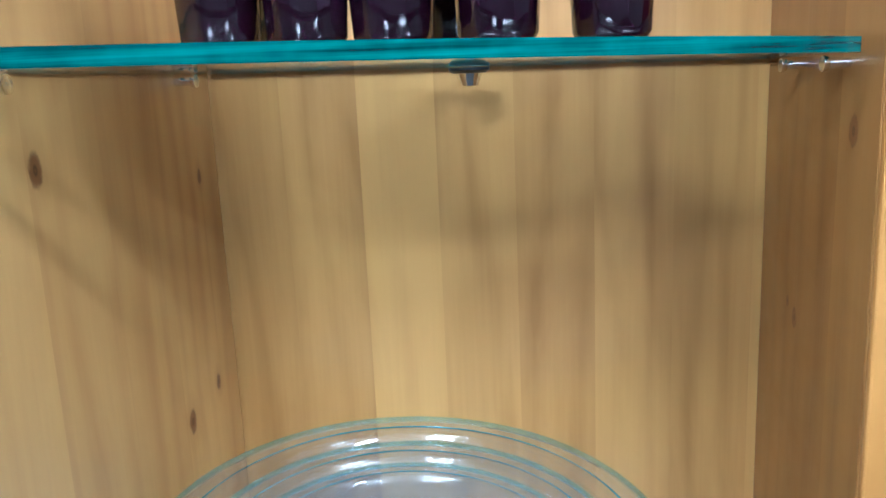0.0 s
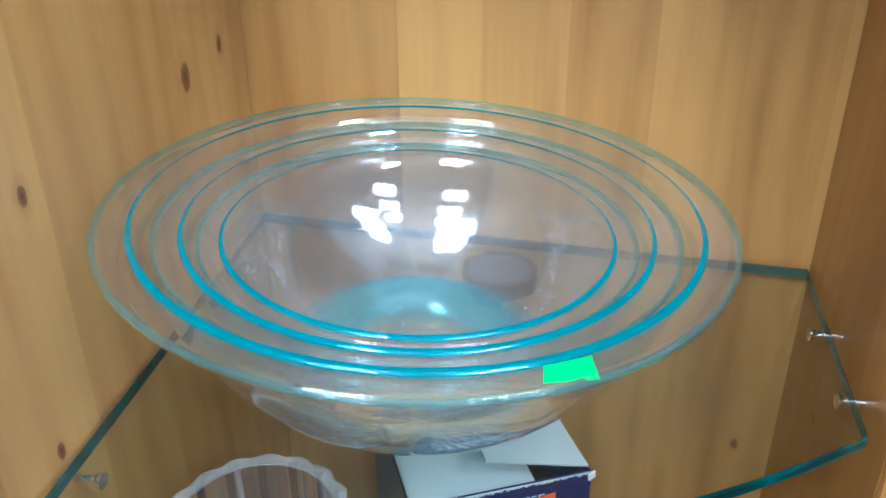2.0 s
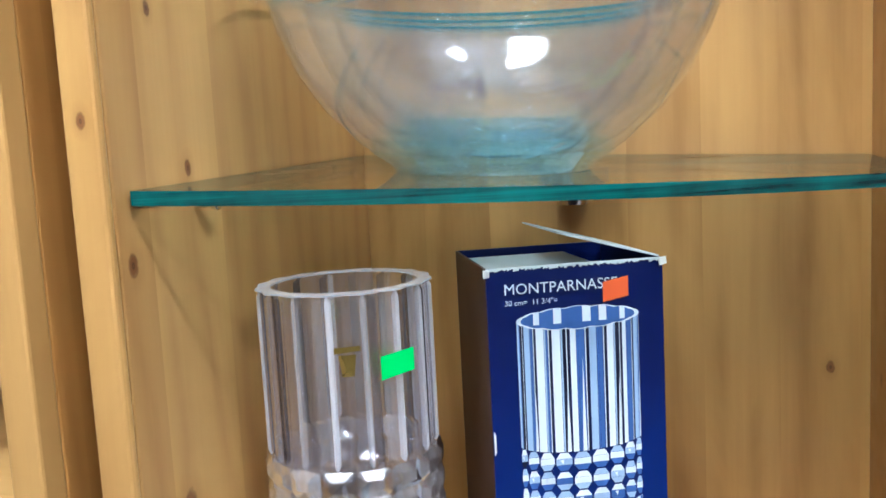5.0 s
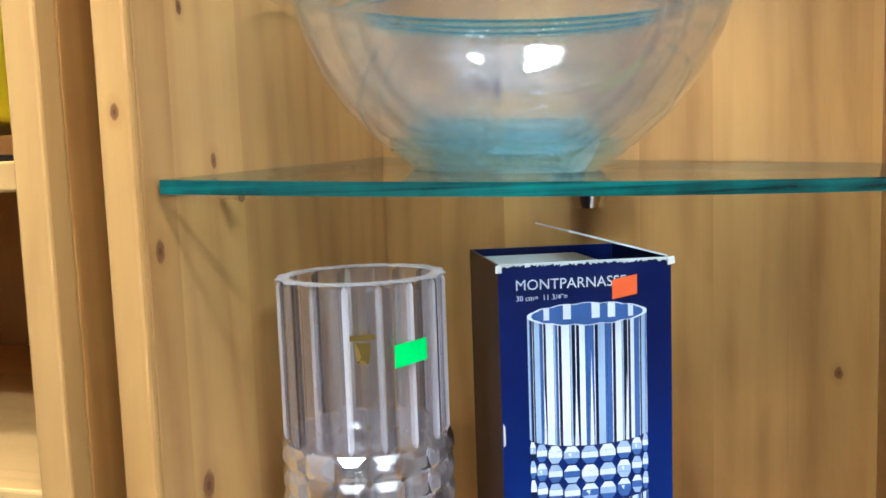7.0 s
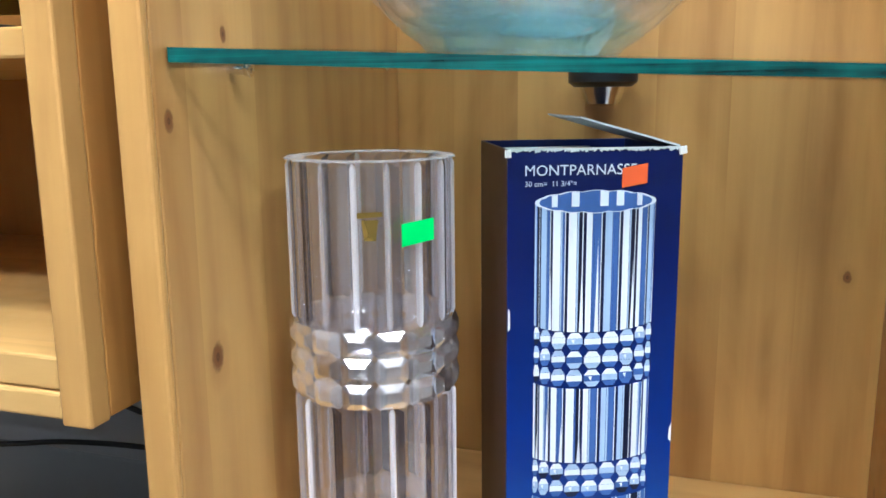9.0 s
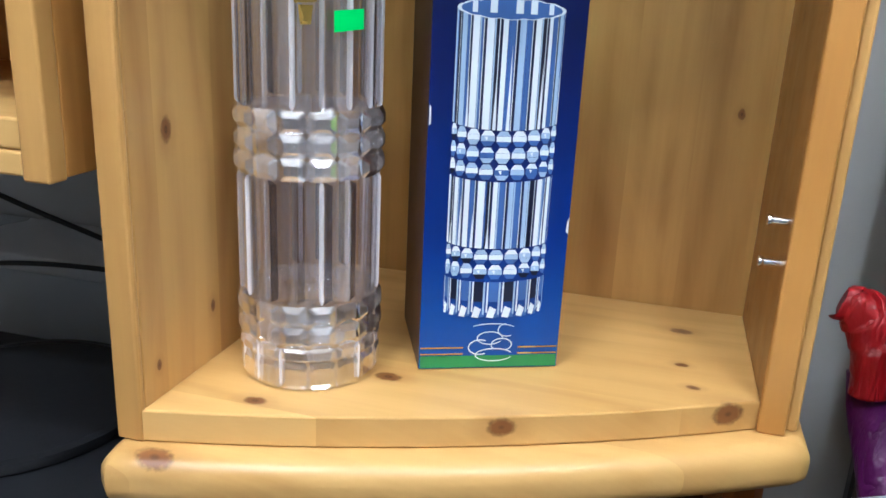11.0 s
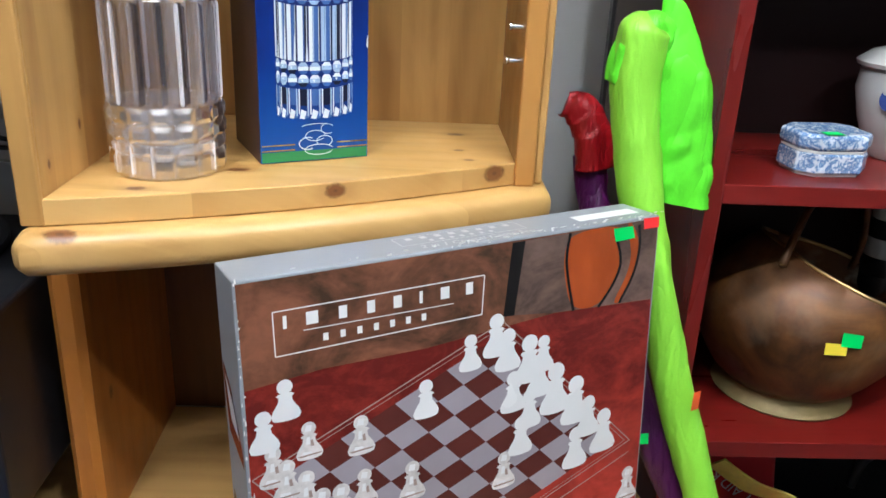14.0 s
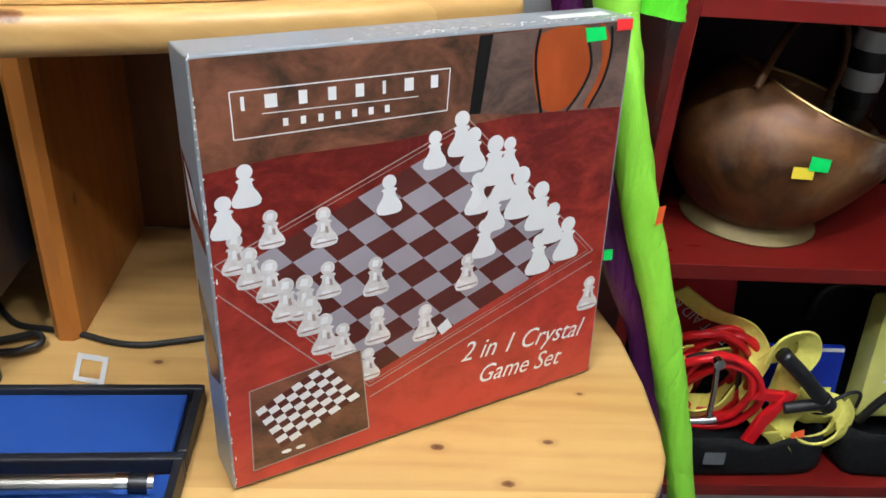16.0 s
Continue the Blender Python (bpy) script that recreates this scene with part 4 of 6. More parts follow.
def chess_box():
    c = thing("chess_set_box", "worn silver grey game box with a chess picture on its front", "box", CHESS)
    part("carton", box_bm(0, CW, 0, CD, 0, CH, 0.0018), M_GREY_CARD, c)
    K = CW / 0.42
    base = Matrix.Translation((0, -0.0004, 0)) @ Matrix.Rotation(radians(90), 4, "X") @ Matrix.Diagonal((K, CH / 0.412, 1, 1))
    lay = lambda i: base @ Matrix.Translation((0, 0, 0.00012 * i))
    edge = [(0.003, 0.3194), (0.0677, 0.3247), (0.1632, 0.3229), (0.2963, 0.3304), (0.417, 0.323)]
    part("red_picture", flat([[(0.002, 0.002), (0.418, 0.002)] + edge[::-1]], lay(0)), M_PHOTO, c, "deep red printed picture")
    part("brown_picture", flat([edge + [(0.418, 0.409), (0.002, 0.409)]], lay(0)), M_PHOTO_BROWN, c, "brown printed backdrop")
    part("taupe_picture", flat([[(0.2519, 0.3368), (0.296, 0.331), (0.4165, 0.3235), (0.4165, 0.4085), (0.2613, 0.4075)]], lay(1)), M_TAUPE_PRINT, c)
    part("dark_stripe", flat([[(0.2477, 0.4074), (0.2613, 0.4075), (0.2517, 0.3368), (0.2399, 0.3375)]], lay(2)), M_BLACK_PRINT, c)
    part("orange_jar_picture", flat([rounded(p_) for p_ in [[(0.3125, 0.408), (0.3045, 0.39), (0.3065, 0.365), (0.316, 0.3295), (0.35, 0.3275), (0.3665, 0.352), (0.375, 0.368), (0.37, 0.385), (0.366, 0.398), (0.372, 0.4085)], [(0.385, 0.4085), (0.394, 0.392), (0.396, 0.37), (0.388, 0.345), (0.376, 0.327), (0.366, 0.327), (0.381, 0.352), (0.3865, 0.37), (0.384, 0.388), (0.378, 0.4085)]]], lay(2)), M_ORANGE_PRINT, c, "orange jar in the picture")
    for pts in ([(0.311, 0.408), (0.307, 0.385), (0.311, 0.36), (0.319, 0.329)], [(0.364, 0.400), (0.372, 0.381), (0.374, 0.365), (0.364, 0.345), (0.349, 0.327)], [(0.3935, 0.405), (0.397, 0.385), (0.392, 0.355), (0.375, 0.327)]):
        part("jar_contour", ribbon(rounded(pts, False), 0.0030, lay(3)), M_BLACK_PRINT, c)
    # the printed glass board
    sq = ((0.030, 0.2355), (0.2325, 0.3175), (0.3815, 0.1695), (0.1425, 0.0860))
    part("dark_board_print", flat(checks(*sq, 8, 1), lay(1)), M_DARK_SQUARE, c)
    part("pale_board_print", flat(checks(*sq, 8, 0), lay(1)), M_SQUARE_PRINT, c)
    outer = [(0.004, 0.2389), (0.2400, 0.3330), (0.4030, 0.164), (0.1392, 0.0731)]
    for stroke in ring(outer, 0.0011) + ring([(0.011, 0.2375), (0.238, 0.3275), (0.396, 0.1655), (0.1400, 0.0775)], 0.0006) + [line((0.004, 0.212), (0.125, 0.0745), 0.0012), line((0.139, 0.060), (0.403, 0.150), 0.0012)]:
        part("board_line", flat([stroke], lay(2)), M_LINE_PRINT, c)
    frosted = [(0.035, 0.286, 0.037), (0.016, 0.261, 0.038), (0.161, 0.255, 0.038), (0.206, 0.291, 0.036), (0.233, 0.299, 0.043), (0.246, 0.282, 0.043), (0.27, 0.264, 0.05), (0.286, 0.272, 0.038), (0.253, 0.237, 0.043), (0.282, 0.246, 0.046), (0.302, 0.223, 0.055), (0.327, 0.205, 0.053), (0.344, 0.186, 0.046), (0.365, 0.162, 0.05), (0.272, 0.215, 0.042), (0.263, 0.188, 0.042), (0.33, 0.153, 0.047)]
    clear = [(0.053, 0.245, 0.035), (0.099, 0.236, 0.038), (0.403, 0.09, 0.042), (0.245, 0.156, 0.04), (0.147, 0.175, 0.04), (0.101, 0.184, 0.037), (0.148, 0.121, 0.041), (0.199, 0.11, 0.041), (0.022, 0.227, 0.038), (0.033, 0.211, 0.039), (0.049, 0.194, 0.041), (0.062, 0.171, 0.043), (0.079, 0.168, 0.045), (0.083, 0.15, 0.041), (0.096, 0.126, 0.043), (0.113, 0.116, 0.038), (0.138, 0.082, 0.037)]
    for i, (u, v, h) in enumerate(sorted(frosted, key=lambda q: -q[1])):
        part("printed_piece", flat(pawn_outline(u, v, h), lay(4 + 0.3 * i)), M_FROST_PRINT, c)
    for i, (u, v, h) in enumerate(sorted(clear, key=lambda q: -q[1])):
        p = part("printed_clear_piece", flat(pawn_outline(u, v, h), lay(4 + 0.3 * i)), M_CLEAR_PRINT, c)
        shine = [[(u - h * 0.22, v + h * 0.08), (u + h * 0.10, v + h * 0.07), (u + h * 0.04, v + h * 0.2), (u - h * 0.16, v + h * 0.22)], [(u - h * 0.08, v + h * 0.4), (u + h * 0.02, v + h * 0.4), (u + h * 0.02, v + h * 0.6), (u - h * 0.06, v + h * 0.6)], [(u - h * 0.1, v + h * 0.76), (u + h * 0.06, v + h * 0.74), (u + h * 0.08, v + h * 0.9), (u - h * 0.06, v + h * 0.92)]]
        part("glint", flat(shine, lay(4.15 + 0.3 * i)), M_FROST_PRINT, p)
        part("dark_band", flat([[(u - h * 0.3, v + h * 0.13), (u - h * 0.22, v + h * 0.08), (u + h * 0.28, v + h * 0.10), (u + h * 0.3, v + h * 0.14)], [(u + h * 0.04, v + h * 0.34), (u + h * 0.12, v + h * 0.34), (u + h * 0.09, v + h * 0.52), (u + h * 0.03, v + h * 0.5)]], lay(4.2 + 0.3 * i)), M_LINE_PRINT, p)
    # inset with a second board
    part("inset_picture", flat([[(0.0223, 0.1074), (0.1302, 0.1194), (0.1374, 0.0234), (0.0194, 0.0166)]], lay(11)), M_PHOTO_BROWN, c)
    ib = ((0.026, 0.084), (0.0945, 0.1145), (0.1285, 0.0660), (0.0475, 0.0330))
    part("inset_board_print", flat(checks(*ib, 8, 0), lay(12)), M_FROST_PRINT, c)
    part("inset_board_print", flat(checks(*ib, 8, 1), lay(12)), M_DARK_SQUARE, c)
    part("inset_border", flat(ring([(0.0223, 0.1074), (0.1302, 0.1194), (0.1374, 0.0234), (0.0194, 0.0166)], 0.0012), lay(12)), M_LINE_PRINT, c)
    for u in (0.052, 0.066):
        part("printed_counter", flat([[(u + 0.005 * math.cos(a), 0.0275 + 0.0022 * math.sin(a)) for a in [math.pi * i / 8 for i in range(16)]]], lay(12)), M_FROST_PRINT, c)
    # the maker's panel: plain bars, one for each letter
    part("maker_panel", flat(ring([(0.0288, 0.3818), (0.2192, 0.3816), (0.2171, 0.3443), (0.0293, 0.3437)], 0.0010), lay(3)), M_FROST_PRINT, c)
    part("maker_underline", flat([line((0.0531, 0.3621), (0.1884, 0.3602), 0.0007)], lay(3)), M_FROST_PRINT, c)
    for u, w in ((0.0382, 0.003), (0.0605, 0.010), (0.0865, 0.007), (0.1110, 0.007), (0.1350, 0.0075), (0.1568, 0.003), (0.1798, 0.0085), (0.2040, 0.007)):
        part("maker_bar", flat([[(u - w / 2, 0.3662), (u + w / 2, 0.3662), (u + w / 2, 0.3772), (u - w / 2, 0.3772)]], lay(3)), M_FROST_PRINT, c)
    for i in range(7):
        u = 0.0712 + 0.0147 * i
        part("maker_bar", flat([[(u - 0.0022, 0.3498), (u + 0.0022, 0.3498), (u + 0.0022, 0.3562), (u - 0.0022, 0.3562)]], lay(3)), M_FROST_PRINT, c)
    part("title", text_bm("2 in 1 Crystal", 0.02, lay(3) @ Matrix.Translation((0.2425, 0.0690, 0)) @ Matrix.Rotation(radians(-4.5), 4, "Z") @ Matrix.Diagonal((1, 1.15, 1, 1)), shear=0.35, width=0.160), M_FROST_PRINT, c, "cream printed title")
    part("title", text_bm("Game Set", 0.02, lay(3) @ Matrix.Translation((0.2665, 0.0345, 0)) @ Matrix.Rotation(radians(-4.5), 4, "Z") @ Matrix.Diagonal((1, 1.15, 1, 1)), shear=0.35, width=0.108), M_FROST_PRINT, c, "cream printed title")
    part("price_sticker", flat([[(0.3616, 0.4055), (0.3853, 0.4052), (0.389, 0.3926), (0.3651, 0.3919)]], lay(6)), M_GREEN_TAG, c, "green price sticker")
    part("price_sticker", flat([[(0.3985, 0.4110), (0.4185, 0.4105), (0.4190, 0.4000), (0.4000, 0.4000)]], lay(6)), M_RED_TAG, c, "red price sticker")
    part("torn_tape", flat([[(0.2125, 0.120), (0.224, 0.128), (0.230, 0.117), (0.218, 0.110)]], lay(9)), M_FROST_PRINT, c)
    # scuffed white edges
    rng = random.Random(9)
    scuffs = []
    for i in range(70):
        u = rng.uniform(0.18, 0.42) if i < 50 else rng.uniform(0.0, 0.42)
        v = CH - abs(rng.gauss(0, 0.0018))
        a, b = rng.uniform(0.001, 0.005), rng.uniform(0.0004, 0.0016)
        scuffs.append([(u, v), (u + a, v + b * 0.2), (u + a * 0.8, v - b), (u + a * 0.2, v - b * 0.8)])
    for i in range(45):
        u, v = abs(rng.gauss(0, 0.0018)), rng.uniform(0.0, 0.41)
        a, b = rng.uniform(0.0005, 0.0018), rng.uniform(0.001, 0.006)
        scuffs.append([(u, v), (u + a, v + b * 0.2), (u + a * 0.7, v + b), (u + a * 0.1, v + b * 0.8)])
    tagged(part("worn_edge", flat(scuffs, lay(7)), M_WHITE, c, "white scuffs along the worn edges"), kind="stuff")
    T = Matrix.Translation((0, 0, CH + 0.0004))
    part("top_label", flat([[(0.345, 0.016), (0.42, 0.016), (0.42, 0.034), (0.345, 0.034)]], T), M_WHITE, c, "white label on top")
    part("top_panel", flat(ring([(0.155, 0.021), (0.285, 0.021), (0.285, 0.045), (0.155, 0.045)], 0.0008), T), M_FROST_PRINT, c)
    for i in range(8):
        part("maker_bar", flat([[(0.166 + 0.0148 * i, 0.035), (0.172 + 0.0148 * i, 0.035), (0.172 + 0.0148 * i, 0.042), (0.166 + 0.0148 * i, 0.042)]], T), M_FROST_PRINT, c)
    for i in range(7):
        part("maker_bar", flat([[(0.185 + 0.0105 * i, 0.025), (0.189 + 0.0105 * i, 0.025), (0.189 + 0.0105 * i, 0.030), (0.185 + 0.0105 * i, 0.030)]], T), M_FROST_PRINT, c)
    part("top_title", text_bm("2 in 1 Crystal Game Set", 0.01, T @ Matrix.Translation((0.168, 0.008, 0)), shear=0.3, width=0.118), M_FROST_PRINT, c)
    S = Matrix.Translation((-0.0004, 0, 0)) @ Matrix.Rotation(radians(90), 4, "X") @ Matrix.Rotation(radians(-90), 4, "Y")
    part("side_picture", flat([[(-0.004, 0.25), (-0.044, 0.268), (-0.052, 0.315), (-0.050, 0.332), (-0.030, 0.314), (-0.004, 0.262)]], S), M_PHOTO, c, "red printed flash on the box end")
    part("side_picture_white", flat([[(-0.012, 0.272), (-0.034, 0.282), (-0.046, 0.322), (-0.024, 0.300)]], S @ Matrix.Translation((0, 0, 0.0002))), M_FROST_PRINT, c)
    part("side_picture", flat([[(-0.004, 0.12), (-0.040, 0.11), (-0.052, 0.19), (-0.046, 0.21), (-0.004, 0.15)]], S), M_PHOTO_BROWN, c)


chess_box()


# ---- red bookcase ----
BX, BY, BB = 0.668, 0.178, 0.47


def bookcase():
    b = thing("red_bookcase", "red mahogany stained bookcase with open shelves", "bookcase")
    part("upright", box_bm(BX, BX + 0.019, BY, BB, FLOOR, 0.75, 0.001), M_MAHOG_V, b)
    part("upright", box_bm(1.45, 1.469, BY, BB, FLOOR, 0.75, 0.001), M_MAHOG_V, b)
    # Near-black colour paints in the deep shade at the back of the shelves.
    part("back", box_bm(BX, 1.469, BB + 0.0005, BB + 0.008, FLOOR, 0.75, 0), plain("shaded_back_board", (0.010, 0.002, 0.002), 0.6, 0, 0.2, 30, 0.03, 0.2), b)
    for z in (-0.027, -0.381, -0.798, 0.36):
        part("shelf", box_bm(BX + 0.0195, 1.4495, BY + 0.002, BB, z - 0.024, z, 0.001), M_MAHOG, b)
    part("plinth", box_bm(BX + 0.0195, 1.4495, BY + 0.03, BY + 0.05, FLOOR, -0.8225, 0.001), M_WALL, b, "pale grey plinth")
    part("top", box_bm(BX, 1.469, BY, BB, 0.7505, 0.77, 0.001), M_MAHOG, b)


bookcase()


# ---- things on the upper shelf ----
M_RUBY = plain("ruby_glass", (0.007, 0.001, 0.004), 0.08, 0, 0.3, 60, 0, 0.9)


def tumbler(x, y, first=None):
    m = pose(x, y, UPPER + (0.2 - x) * 0.018 + 0.0004)
    if first:
        return copy_thing(first, m)
    t = thing("ruby_tumbler", "dark ruby glass tumbler on the glass shelf", "glass", m, "ruby tumblers")
    flute = lambda r_, z, a, i: r_ * (1 - 0.02 * abs(math.sin(a * 6)))
    part("bowl", lathe([(0.0, 0.002), (0.0165, 0.0), (0.0185, 0.003), (0.0200, 0.03), (0.0215, 0.085), (0.0203, 0.085), (0.0190, 0.03), (0.0172, 0.012), (0.0, 0.010)], 48, mod=flute), M_RUBY, t, smooth=True, auto=40)
    return t


cup = tumbler(0.105, 0.075)
for x, y in ((0.147, 0.07), (0.186, 0.072), (0.2335, 0.076), (0.2865, 0.09), (0.213, 0.13), (0.125, 0.13)):
    tumbler(x, y, cup)


M_PUCK = plain("grey_puck", (0.16, 0.19, 0.22), 0.2, 0, 0.1, 60, 0)


def suction_pad(x, y, z):
    s = thing("shelf_bumper", "clear plastic bumper with a black pad under the shelf", "bumper", pose(x, y, z), "shelf bumpers")
    part("pad", lathe([(0, 0), (0.029, 0), (0.029, -0.012), (0.024, -0.016), (0, -0.016)], 24), M_BLACK, s, smooth=True, auto=40)
    part("pad_face", lathe([(0, 0.0008), (0.022, 0.0008), (0.024, 0.0002), (0, 0.0002)], 24), M_PUCK, s, "pale grey pad face")
    part("cone", lathe([(0.0, -0.0162), (0.020, -0.0162), (0.014, -0.0300), (0.0, -0.0320)], 20), M_CHROME, s, smooth=True, auto=40)


suction_pad(0.200, 0.300, SHELF + shelf_lean(0.2, 0.3) - 0.0100)
small = thing("shelf_bumper", "small clear bumper under the upper glass shelf", "bumper", pose(0.210, 0.300, UPPER - 0.0088), "shelf bumpers")
part("pad", lathe([(0, 0), (0.015, 0), (0.015, -0.002), (0.012, -0.004), (0, -0.004)], 24), M_BLACK, small, smooth=True, auto=40)
part("cone", lathe([(0.0, -0.0042), (0.0095, -0.0042), (0.0065, -0.013), (0.0, -0.014)], 20), M_CHROME, small, smooth=True, auto=40)



# ---- the neighbouring hutch ----
def neighbour():
    h = thing("neighbour_hutch", "second pine hutch hanging beside the first with open shelves", "cabinet")
    x, y, z = -0.058, -0.024, 0.159
    part("side_panel", box_bm(x - 0.018, x, y + 0.006, BACK + 0.01, z + 0.002, 1.12, 0.001), M_SIDE, h)
    part("stile", box_bm(x - 0.022, x + 0.0003, y - 0.012, y + 0.0058, z, 1.12, 0.002), M_EDGE, h)
    part("side_panel", box_bm(-0.72, -0.70, y + 0.006, BACK + 0.01, z + 0.002, 1.12, 0.001), M_SIDE, h)
    part("stile", box_bm(-0.7205, -0.698, y - 0.012, y + 0.0058, z, 1.12, 0.002), M_EDGE, h)
    part("bottom_rail", box_bm(-0.697, x - 0.0225, y - 0.010, y + 0.010, z + 0.003, z + 0.0205, 0.002), M_BOARD, h)
    part("bottom_board", box_bm(-0.6995, x - 0.0185, y + 0.0105, BACK, z + 0.0215, z + 0.040, 0.002), M_BOARD, h)
    part("bottom_lip", box_bm(-0.697, x - 0.0225, y - 0.008, y + 0.010, z + 0.0213, z + 0.043, 0.002), M_BOARD, h)
    part("shelf", box_bm(-0.6995, x - 0.0185, y - 0.004, BACK, 0.379, 0.397, 0.002), M_BOARD, h)
    part("shelf", box_bm(-0.6995, x - 0.0185, y - 0.004, BACK, 0.72, 0.738, 0.002), M_BOARD, h)
    part("wall_batten", box_bm(-0.60, -0.15, BACK + 0.0205, 0.5195, 0.95, 1.0, 0.001), M_SIDE, h)
    part("back_panel", box_bm(-0.72, x, BACK + 0.0105, BACK + 0.02, z, 1.12, 0.001), M_SIDE, h)


neighbour()
M_YELLOW_BOX = plain("yellow_card", (0.8, 0.62, 0.01), 0.4, 0, 0.06, 30, 0)
yb = thing("yellow_box", "bright yellow box on the neighbouring shelf", "box", pose(-0.185, 0.05, 0.4255))
part("carton", box_bm(-0.13, 0.03, -0.03, 0.10, 0.0, 0.14, 0.003), M_YELLOW_BOX, yb)
tray = thing("dark_tray", "dark tray with clear glass pieces below a yellow box", "tray", pose(-0.185, 0.05, 0.3975))
part("base", box_bm(-0.14, 0.04, -0.05, 0.11, 0.0, 0.006, 0.002), M_BLACK, tray)
rng = random.Random(5)
for i in range(9):
    bm = bmesh.new()
    bmesh.ops.create_icosphere(bm, subdivisions=1, radius=0.009 + 0.003 * rng.random())
    moved(bm, pose(-0.12 + 0.018 * i, -0.038 + 0.004 * rng.random(), 0.0165, 40 * i, 25 * i, 10 * i))
    part("glass_piece", bm, M_PUCK, tray)


# ---- behind and beside the hutch ----
tub = thing("plastic_tub", "pale grey plastic tub behind the desk", "tub", pose(-0.42, 0.43, FLOOR))
part("shell", join(prism([(-0.34, -0.065), (0.34, -0.065), (0.36, 0.0), (0.34, 0.065), (-0.34, 0.065), (-0.36, 0.0)], 0.0, 1.115, 0.01, 3)), plain("pale_grey_plastic", (0.42, 0.45, 0.48), 0.3, 0, 0.06, 20, 0), tub, smooth=True, auto=40)
part("rim", prism([(-0.35, -0.08), (0.35, -0.08), (0.37, 0.0), (0.35, 0.08), (-0.35, 0.08), (-0.37, 0.0)], 1.1155, 1.14, 0.008, 3), plain("pale_grey_rim", (0.5, 0.52, 0.55), 0.3, 0, 0.05, 20, 0), tub, smooth=True, auto=40)

player = thing("record_player", "black record player box with a round platter", "record player", pose(-0.32, 0.11, DESK))
part("case", box_bm(-0.30, 0.255, -0.16, 0.15, 0.10, 0.325, 0.006, 3), M_BLACK, player)
for fx, fy in ((-0.27, -0.13), (0.22, -0.13), (-0.27, 0.12), (0.22, 0.12)):
    part("foot", moved(lathe([(0, 0.0003), (0.02, 0.0003), (0.017, 0.0998), (0, 0.0998)], 20), Matrix.Translation((fx, fy, 0))), M_BLACK, player, smooth=True, auto=40)
part("platter", moved(lathe([(0, 0.0), (0.135, 0.0), (0.138, 0.004), (0.138, 0.012), (0.130, 0.013), (0.128, 0.011), (0, 0.011)], 64), Matrix.Translation((0.06, 0.0, 0.3255))), M_BLACK, player, smooth=True, auto=40)
part("status_strip", box_bm(0.17, 0.23, -0.1625, -0.1605, 0.29, 0.293, 0), M_RED_TAG, player, "thin red strip")
part("status_strip", box_bm(0.17, 0.23, -0.1625, -0.1605, 0.2935, 0.2955, 0), M_GREEN_TAG, player, "thin green strip")


def cable(name, label, pts, r, mat=None):
    return tagged(finish(name, tube(pts, r, 10), mat or M_RUBBER, True), label, "cable")


cable("power_cable", "black cable hanging behind the hutches", [(-0.75, 0.36, 0.10), (-0.55, 0.35, 0.045), (-0.45, 0.35, 0.015), (-0.34, 0.35, -0.014), (-0.20, 0.352, -0.05), (-0.02, 0.356, -0.07)], 0.0035)
cable("power_cable", "black cable hanging behind the hutches", [(-0.78, 0.36, -0.12), (-0.56, 0.35, -0.082), (-0.46, 0.35, -0.066), (-0.34, 0.35, -0.058), (-0.18, 0.352, -0.06), (-0.02, 0.356, -0.07)], 0.0035)
ZD = DESK + 0.0042
cable("desk_cable", "black cable lying across the pine desk", [(-0.14, 0.12, ZD), (-0.103, 0.082, ZD), (-0.06, 0.072, ZD), (-0.018, 0.063, ZD), (0.02, 0.050, ZD), (0.055, 0.046, ZD), (0.09, 0.054, ZD), (0.125, 0.064, ZD), (0.2, 0.09, ZD)], 0.0038)
M_GREY_CABLE = plain("grey_cable", (0.10, 0.13, 0.15), 0.4, 0, 0.1, 60, 0)
cable("grey_cable", "blue grey cable rising beside the lower panel", [(-0.16, -0.06, ZD), (-0.135, -0.02, -0.43), (-0.115, 0.03, -0.40), (-0.10, 0.07, -0.36), (-0.085, 0.10, -0.325), (-0.08, 0.17, -0.31)], 0.0065, M_GREY_CABLE)
cable("cable_coil", "small coil of flat black cable on the desk", [(-0.16, 0.03, ZD), (-0.10, 0.045, ZD + 0.004), (-0.068, 0.052, ZD + 0.008), (-0.055, 0.035, ZD + 0.009), (-0.075, 0.022, ZD + 0.006), (-0.11, 0.02, ZD + 0.002), (-0.17, 0.0, ZD)], 0.0042)
rod = tagged(finish("steel_rod", tube([(-0.16, 0.10, -0.41), (-0.075, 0.115, -0.345)], 0.002, 8), M_CHROME, True), "thin bright steel rod among the cables", "rod")
appliance = thing("grey_appliance", "rounded dark grey appliance at the desk's end", "appliance", pose(-0.205, 0.0, DESK + 0.0005))
part("body", lathe([(0, 0), (0.075, 0), (0.085, 0.01), (0.088, 0.05), (0.078, 0.10), (0.055, 0.128), (0.02, 0.138), (0, 0.139)], 40), plain("dark_grey_plastic", (0.07, 0.075, 0.08), 0.35, 0, 0.1, 30, 0), appliance, smooth=True, auto=40)
part("knob", lathe([(0, 0.1392), (0.012, 0.1392), (0.012, 0.15), (0, 0.151)], 20), M_CHROME, appliance, smooth=True, auto=40)


